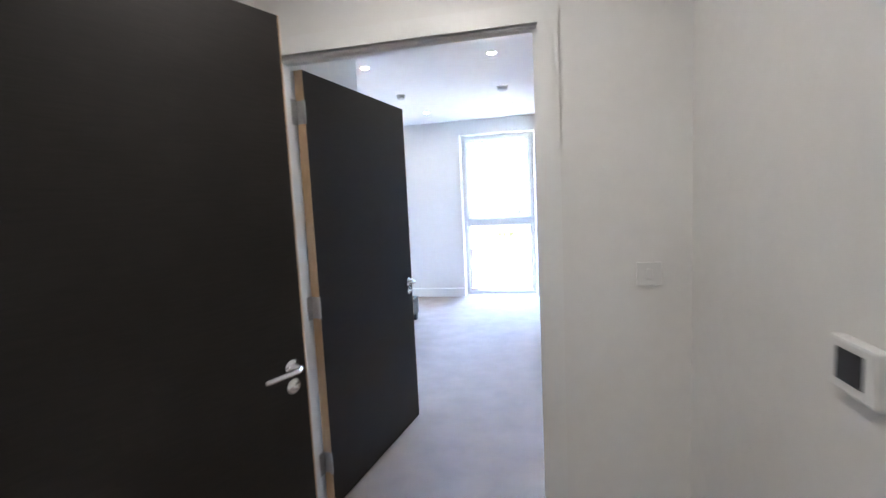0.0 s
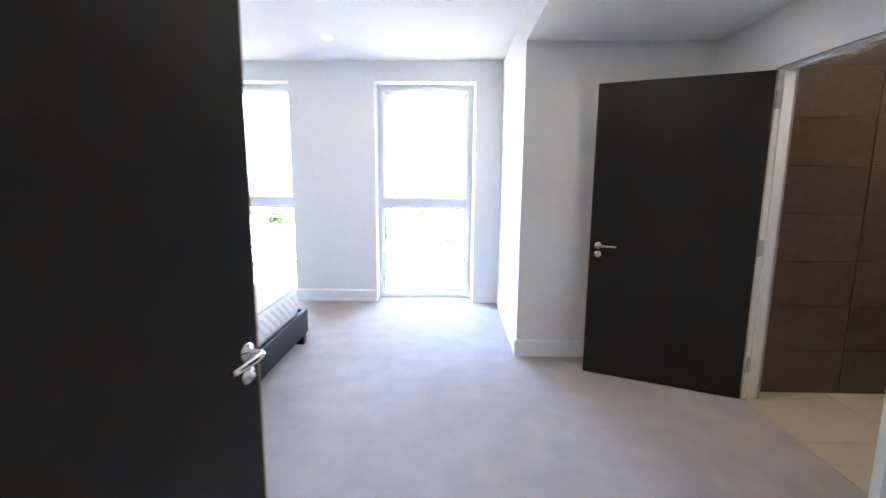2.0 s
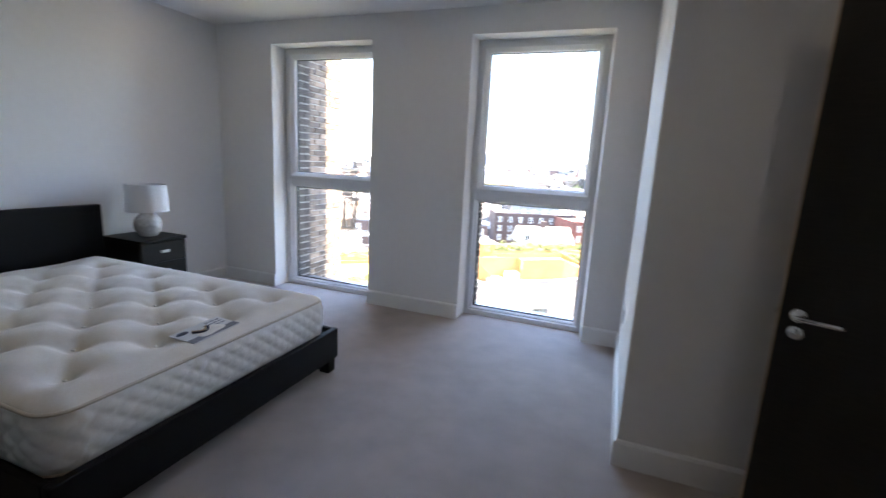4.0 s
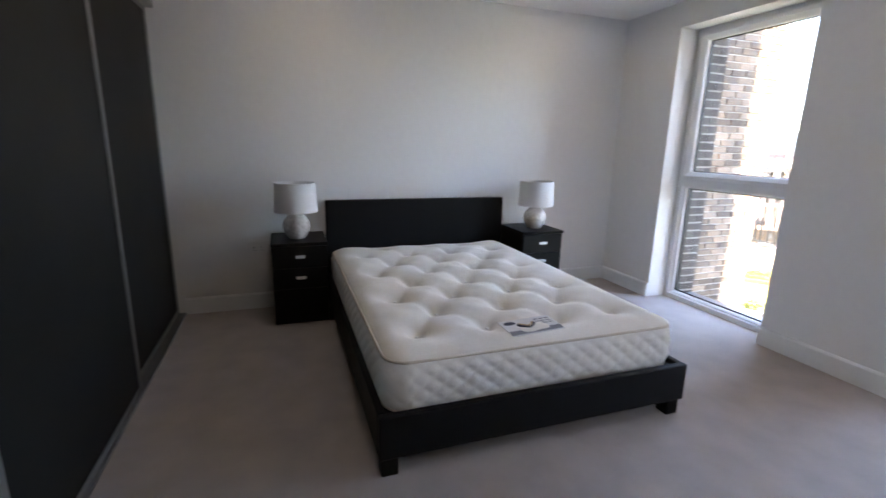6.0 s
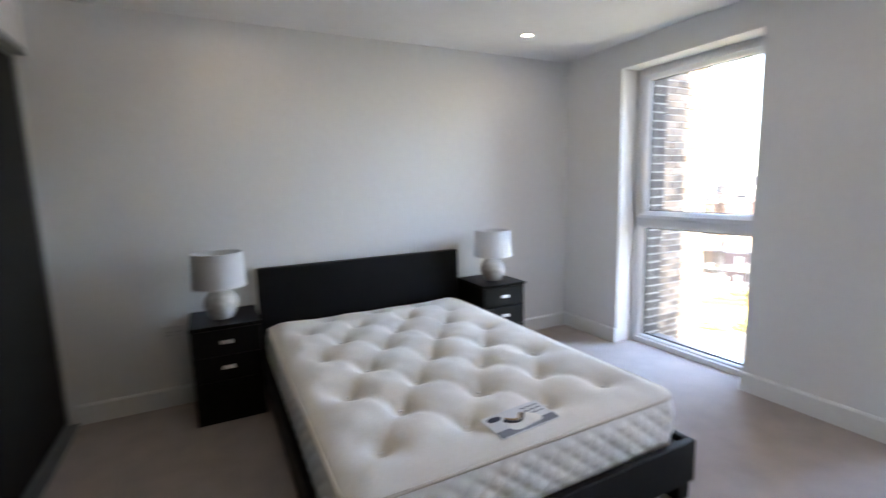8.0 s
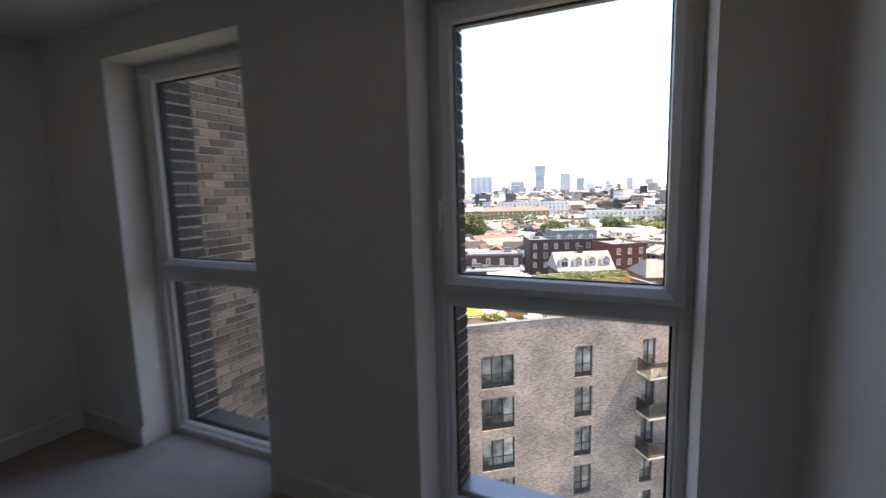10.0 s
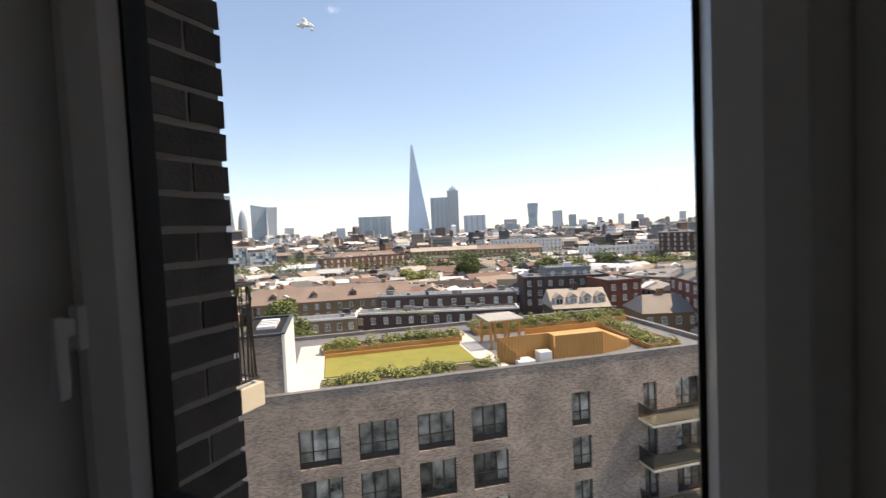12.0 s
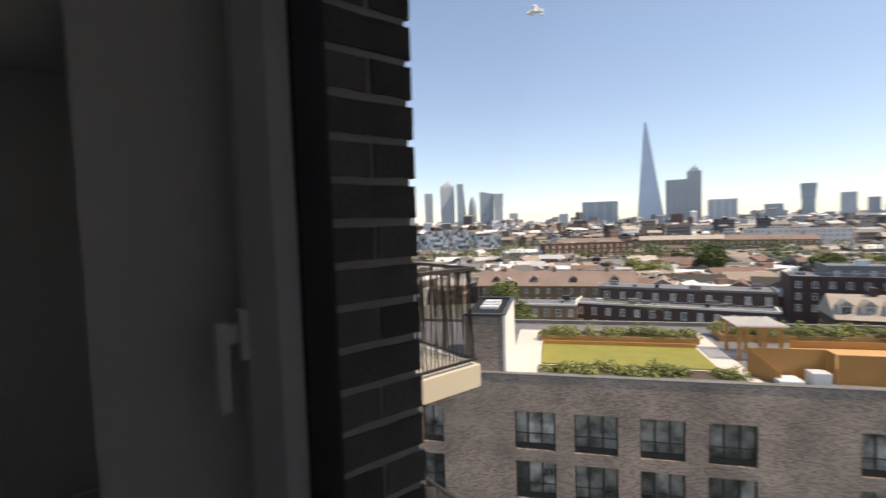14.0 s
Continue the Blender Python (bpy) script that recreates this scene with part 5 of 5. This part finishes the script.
building("apartment_building", -118, 330, -70, 345, 14, -15.0, YELLOWBRICK, SLATE, "yellow brick flats under brown tiles", cols=14, gable=3)
building("apartment_building", -230, 300, -190, 330, 14, -17.0, YELLOWBRICK, SLATE, "yellow brick terrace under brown tiles", cols=12, gable=3)

building("apartment_building", -27, 150, -14, 156, 12, -12.9, LEAD, LEAD, "dark grey clad upper flats with a flat roof", cols=4, storeys=1, trim=LEAD)
building("office_building", -120, 372, -62, 384, 14, -9.5, WHITEWALL, LEAD, "white-framed flats with dark glazing", cols=18, storeys=3)
building("terrace_house", -175, 330, -128, 362, 12, -16.0, YELLOWBRICK, PALETILE, "pale brick terrace under a sunlit roof", gable=3, cols=12, hip=False)
building("warehouse", -196, 250, -176, 274, 14, -17.0, YELLOWBRICK, METALROOF, "shed under a pale metal roof", gable=1.6, cols=6, storeys=1)
building("hall", 18, 150, 36, 142, 10, -13.0, YELLOWBRICK, METALROOF, "hall under a white curved roof", gable=2.2, cols=5, storeys=1, barrel=True)
building("apartment_building", -4, 172, 13, 166, 12, -17.5, YELLOWBRICK, LEAD, "cream brick flats with long balconies", cols=7, storeys=3)

for k, (x, y, z, h, r, mt, lb) in enumerate(((-84, 89, -25, 11.5, 5.6, LEAFMID, "light green tree between the houses"), (-60, 68, -25, 10.5, 4.2, LEAFMID, "small light green tree by the flats"),
                                            (-75, 198, -27, 17.5, 9.0, LEAFDARK, "large dark green tree among houses"), (-89, 184, -27, 11, 7.5, LEAF, "broad light green tree among houses"), (-100, 190, -27, 10, 7.0, LEAF, "broad light green tree among houses"),
                                            (-42, 225, -27, 13, 8, LEAFDARK, "round green tree between the roofs"), (-30, 236, -27, 12, 8, LEAF, "round light green tree between the roofs"), (-18, 268, -27, 11, 8, LEAFDARK, "round green tree between the roofs"), (3, 262, -27, 10, 6.5, LEAF, "light green tree between the roofs"),
                                            (12, 258, -27, 9.5, 6, LEAF, "light green tree between the roofs"), (-6, 265, -27, 10, 6.5, LEAF, "light green tree between the roofs"), (40, 300, -27, 24, 14, LEAFDARK, "tall dark green tree behind the flats"), (58, 320, -27, 23, 14, LEAFDARK, "tall dark green tree behind the flats"),
                                            (2.6, 112.5, -24, 6.5, 3.4, LEAF, "green tree beside the house"), (-138, 124, -26, 9, 5, LEAFDARK, "green tree beyond the terrace"))):
    tree(x, y, z, h, r, mt, lb, 50 + k)

# planted balconies on the low flats
shrub_bed(-62, -45, 99.5, 101.5, -19.4, 1.6, Matrix.Identity(4), 700, "green balcony planting on the low flats", 77)


# ---- the sea of roofs and the skyline ----
def town():
    rnd = random.Random(21)
    near, far, wv, wf = ([], []), ([], []), [], []
    for k in range(9500):
        a = radians(rnd.uniform(-24, 78))
        d = 165 + 2700 * rnd.random() ** 1.7
        x, y = 3.6 - math.sin(a) * d, math.cos(a) * d
        w, dp = rnd.uniform(5, 18) * (1 + d / 2400), rnd.uniform(5, 10) * (1 + d / 2400)
        top = GROUND_Z + rnd.uniform(6.0, 13.0) * (1 + 0.00012 * d)
        if rnd.random() < 0.09:
            top += rnd.uniform(4, 12)
        if d < 420:
            top = GROUND_Z + rnd.uniform(3.5, 7.0)
        if d > 900 and rnd.random() < 0.05:
            top += rnd.uniform(8, 26)
        r = radians(rnd.choice((20, 22, 110, 38, 65, 95)) + rnd.uniform(-6, 6))
        c, s = math.cos(r), math.sin(r)
        if d < 900:
            for side, ln, off in ((0, w, dp / 2), (90, dp, w / 2), (180, w, dp / 2), (270, dp, w / 2)):
                cs, sn = math.cos(r + radians(side)), math.sin(r + radians(side))
                for q in range(int(ln / 2.6)):
                    u = -ln / 2 + 1.3 + q * 2.6
                    for z in (top - 2.0, top - 4.8):
                        g = len(wv)
                        wv.extend((x + cs * uu + sn * (off + 0.06), y + sn * uu - cs * (off + 0.06), zz) for uu, zz in ((u - 0.5, z), (u + 0.5, z), (u + 0.5, z + 1.5), (u - 0.5, z + 1.5)))
                        wf.append((g, g + 1, g + 2, g + 3))
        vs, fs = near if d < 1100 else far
        b = len(vs)
        pitched = rnd.random() < 0.45
        for z in (GROUND_Z, top):
            vs += [(x + c * u - s * v, y + s * u + c * v, z) for u, v in ((-w / 2, -dp / 2), (w / 2, -dp / 2), (w / 2, dp / 2), (-w / 2, dp / 2))]
        fs += [(b, b + 1, b + 5, b + 4), (b + 1, b + 2, b + 6, b + 5), (b + 2, b + 3, b + 7, b + 6), (b + 3, b, b + 4, b + 7)]
        if pitched:
            e = len(vs)
            vs += vs[b + 4:b + 8] + [(x + c * u, y + s * u, top + dp * 0.24) for u in (-w / 2, w / 2)]
            fs += [(e, e + 1, e + 5, e + 4), (e + 2, e + 3, e + 4, e + 5), (e + 1, e + 2, e + 5), (e + 3, e, e + 4)]
        else:
            e = len(vs)
            vs += vs[b + 4:b + 8]
            fs.append((e, e + 1, e + 2, e + 3))
            e = len(vs)
            q = rnd.uniform(0.15, 0.35)
            ou, ov = rnd.uniform(-0.2, 0.2) * w, rnd.uniform(-0.2, 0.2) * dp
            for z in (top, top + 1.8):
                vs += [(x + c * u - s * v, y + s * u + c * v, z) for u, v in ((ou - w * q / 2, ov - dp * q / 2), (ou + w * q / 2, ov - dp * q / 2), (ou + w * q / 2, ov + dp * q / 2), (ou - w * q / 2, ov + dp * q / 2))]
            fs += [(e, e + 1, e + 5, e + 4), (e + 1, e + 2, e + 6, e + 5), (e + 2, e + 3, e + 7, e + 6), (e + 3, e, e + 4, e + 7), (e + 4, e + 5, e + 6, e + 7)]
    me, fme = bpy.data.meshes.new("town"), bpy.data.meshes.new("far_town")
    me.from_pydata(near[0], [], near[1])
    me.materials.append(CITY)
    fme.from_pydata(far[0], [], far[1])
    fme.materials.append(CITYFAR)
    tagged(new("skyline_houses", fme), "rooftops and blocks along the horizon, coloured pale as in haze", "rooftops", kind="stuff")
    wme = bpy.data.meshes.new("town_windows")
    wme.from_pydata(wv, [], wf)
    wme.materials.append(FARGLASS)
    tagged(new("distant_windows", wme), "small dark windows of the houses far below", "windows", kind="stuff")
    return tagged(new("distant_houses", me), "low brick and pale rooftops of the town to the horizon", "rooftops", kind="stuff")


town()


def town_trees():
    rnd = random.Random(8)
    spots = []
    for _ in range(800):
        a, d = radians(rnd.uniform(-22, 70)), 270 + 1500 * rnd.random() ** 1.6
        spots.append((Vector((3.6 - math.sin(a) * d, math.cos(a) * d, GROUND_Z + rnd.uniform(5, 8))), rnd.uniform(3, 6) * (1 + d / 1500)))

    def place():
        c, s = rnd.choice(spots)
        dv = Vector((rnd.gauss(0, 1), rnd.gauss(0, 1), rnd.gauss(0, 1))).normalized()
        return c + Vector((dv.x * 1.3, dv.y * 1.3, dv.z)) * s * rnd.uniform(0.6, 1.0)
    me = leaves(rnd, 150000, place, 0.62)
    me.materials.append(LEAFDARK)
    return tagged(new("distant_trees", me), "green tree crowns between the distant roofs", "trees", kind="stuff")


town_trees()


def tower(az0, az1, el, dist, mat, label, shape="box"):
    """A far tower between two bearings, its top at an elevation seen from the window."""
    a = radians((az0 + az1) / 2)
    w = dist * radians(az0 - az1)
    h = 1.68 + dist * math.tan(radians(el)) - GROUND_Z
    t = thing("tower", pose(3.6 - math.sin(a) * dist, math.cos(a) * dist, GROUND_Z, 0, 0, math.degrees(a)), label + " on the skyline", "tower")
    if shape == "spire":
        bm = bmesh.new()
        for s, lean in ((-1, 0.0), (1, 0.06)):
            base = [bm.verts.new(p) for p in ((-w / 2, -w / 2, 0), (w / 2, -w / 2, 0), (w / 2, w / 2, 0), (-w / 2, w / 2, 0))]
            tip = [bm.verts.new(((q * 0.035 + s * 0.018 - 0.17) * w, r * 0.04 * w, h * (1 - lean))) for q, r in ((-1, -1), (1, -1), (1, 1), (-1, 1))]
            for k in range(4):
                bm.faces.new((base[k], base[(k + 1) % 4], tip[(k + 1) % 4], tip[k]))
            bm.faces.new(tip)
        bmesh.ops.recalc_face_normals(bm, faces=bm.faces)
        part("body", bm, mat, t)
    elif shape == "egg":
        part("body", lathe([(w * 0.38, 0), (w * 0.5, h * 0.4), (w * 0.47, h * 0.62), (w * 0.36, h * 0.8), (w * 0.2, h * 0.93), (w * 0.04, h)], 24), mat, t, smooth=True)
    elif shape == "wedge":
        bm = boxes((-w / 2, w / 2, -w / 2, w / 2, 0, h))
        for v in bm.verts:
            if v.co.z > 1 and v.co.x > 0:
                v.co.x = w * 0.12
        part("body", bm, mat, t)
    elif shape == "lean":
        bm = boxes((-w / 2, w / 2, -w / 2, w / 2, 0, h))
        for v in bm.verts:
            if v.co.z > 1 and v.co.x > 0:
                v.co.z = h * 0.93
        part("body", bm, mat, t)
    elif shape == "curve":
        part("body", boxes((-w * 0.42, w * 0.42, -w / 2, w / 2, 0, h * 0.6), (-w * 0.46, w * 0.46, -w * 0.48, w * 0.48, h * 0.6, h * 0.85), (-w * 0.5, w * 0.5, -w * 0.45, w * 0.45, h * 0.85, h)), mat, t)
    else:
        part("body", boxes((-w / 2, w / 2, -w / 2, w / 2, 0, h)), mat, t)
        for k in range(4):
            x = -w / 2 + w * (k + 0.5) / 4
            part("fin", boxes((x - w * 0.03, x + w * 0.03, -w / 2 - w * 0.03, -w / 2, 0, h * 0.97)), HAZE2 if mat is not HAZE2 else HAZE1, t)
        if shape == "crown":
            part("crown", boxes((-w * 0.3, w * 0.3, -w * 0.3, w * 0.3, h, h * 1.06), (-w * 0.06, w * 0.06, -w * 0.06, w * 0.06, h * 1.06, h * 1.12)), HAZE3, t)
    return t


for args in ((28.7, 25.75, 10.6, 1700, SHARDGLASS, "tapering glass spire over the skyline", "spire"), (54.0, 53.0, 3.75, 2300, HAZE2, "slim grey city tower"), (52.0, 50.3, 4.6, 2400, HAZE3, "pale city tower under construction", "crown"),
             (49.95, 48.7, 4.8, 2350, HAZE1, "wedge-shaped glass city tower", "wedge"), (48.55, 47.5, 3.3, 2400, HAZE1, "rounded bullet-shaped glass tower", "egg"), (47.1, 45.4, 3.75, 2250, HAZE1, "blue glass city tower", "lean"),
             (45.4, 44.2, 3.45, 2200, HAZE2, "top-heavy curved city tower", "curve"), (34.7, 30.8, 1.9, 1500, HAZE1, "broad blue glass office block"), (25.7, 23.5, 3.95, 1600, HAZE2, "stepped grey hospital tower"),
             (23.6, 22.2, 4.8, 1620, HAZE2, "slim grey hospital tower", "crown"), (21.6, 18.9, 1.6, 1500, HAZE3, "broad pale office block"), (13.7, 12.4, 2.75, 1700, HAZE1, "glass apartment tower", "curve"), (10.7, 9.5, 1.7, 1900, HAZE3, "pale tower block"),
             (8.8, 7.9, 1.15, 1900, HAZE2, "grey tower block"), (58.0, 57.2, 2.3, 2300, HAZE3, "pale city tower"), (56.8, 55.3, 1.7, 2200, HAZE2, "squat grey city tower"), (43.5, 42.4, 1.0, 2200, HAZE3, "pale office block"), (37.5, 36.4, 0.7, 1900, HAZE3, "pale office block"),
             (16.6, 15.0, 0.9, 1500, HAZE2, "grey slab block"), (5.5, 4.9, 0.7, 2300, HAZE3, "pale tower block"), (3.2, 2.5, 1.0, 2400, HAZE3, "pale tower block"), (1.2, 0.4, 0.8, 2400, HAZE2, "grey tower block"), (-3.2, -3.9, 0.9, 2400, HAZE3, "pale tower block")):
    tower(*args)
mast = thing("radio_mast", pose(3.6 + math.sin(radians(1.1)) * 1800, 1800, GROUND_Z), "thin lattice radio mast on the horizon", "mast")
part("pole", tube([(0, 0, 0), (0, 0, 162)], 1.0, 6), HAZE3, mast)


# ---- one small cloud ----
def cloud():
    rnd = random.Random(3)
    bm = bmesh.new()
    for _ in range(26):
        m = Matrix.Translation((rnd.gauss(0, 20), rnd.gauss(0, 8), rnd.gauss(0, 9))) @ Matrix.Diagonal((rnd.uniform(9, 18), 9, rnd.uniform(7, 12), 1))
        bmesh.ops.create_icosphere(bm, subdivisions=2, radius=1.0, matrix=m)
    for v in bm.verts:
        v.co += noise.noise_vector(v.co * 0.1) * 4
    return bm


CLOUD = material("white_cloud", (0.9, 0.9, 0.9), (0.86, 0.86, 0.86), rough=1.0, grain=0.1, large=0.02, spec=0.0)
tagged(part("backdrop_cloud", cloud(), CLOUD, smooth=True), "small white cloud high over the town", "cloud", kind="structure").matrix_basis = pose(-1984, 2395, 1369, 0, 12, 40)
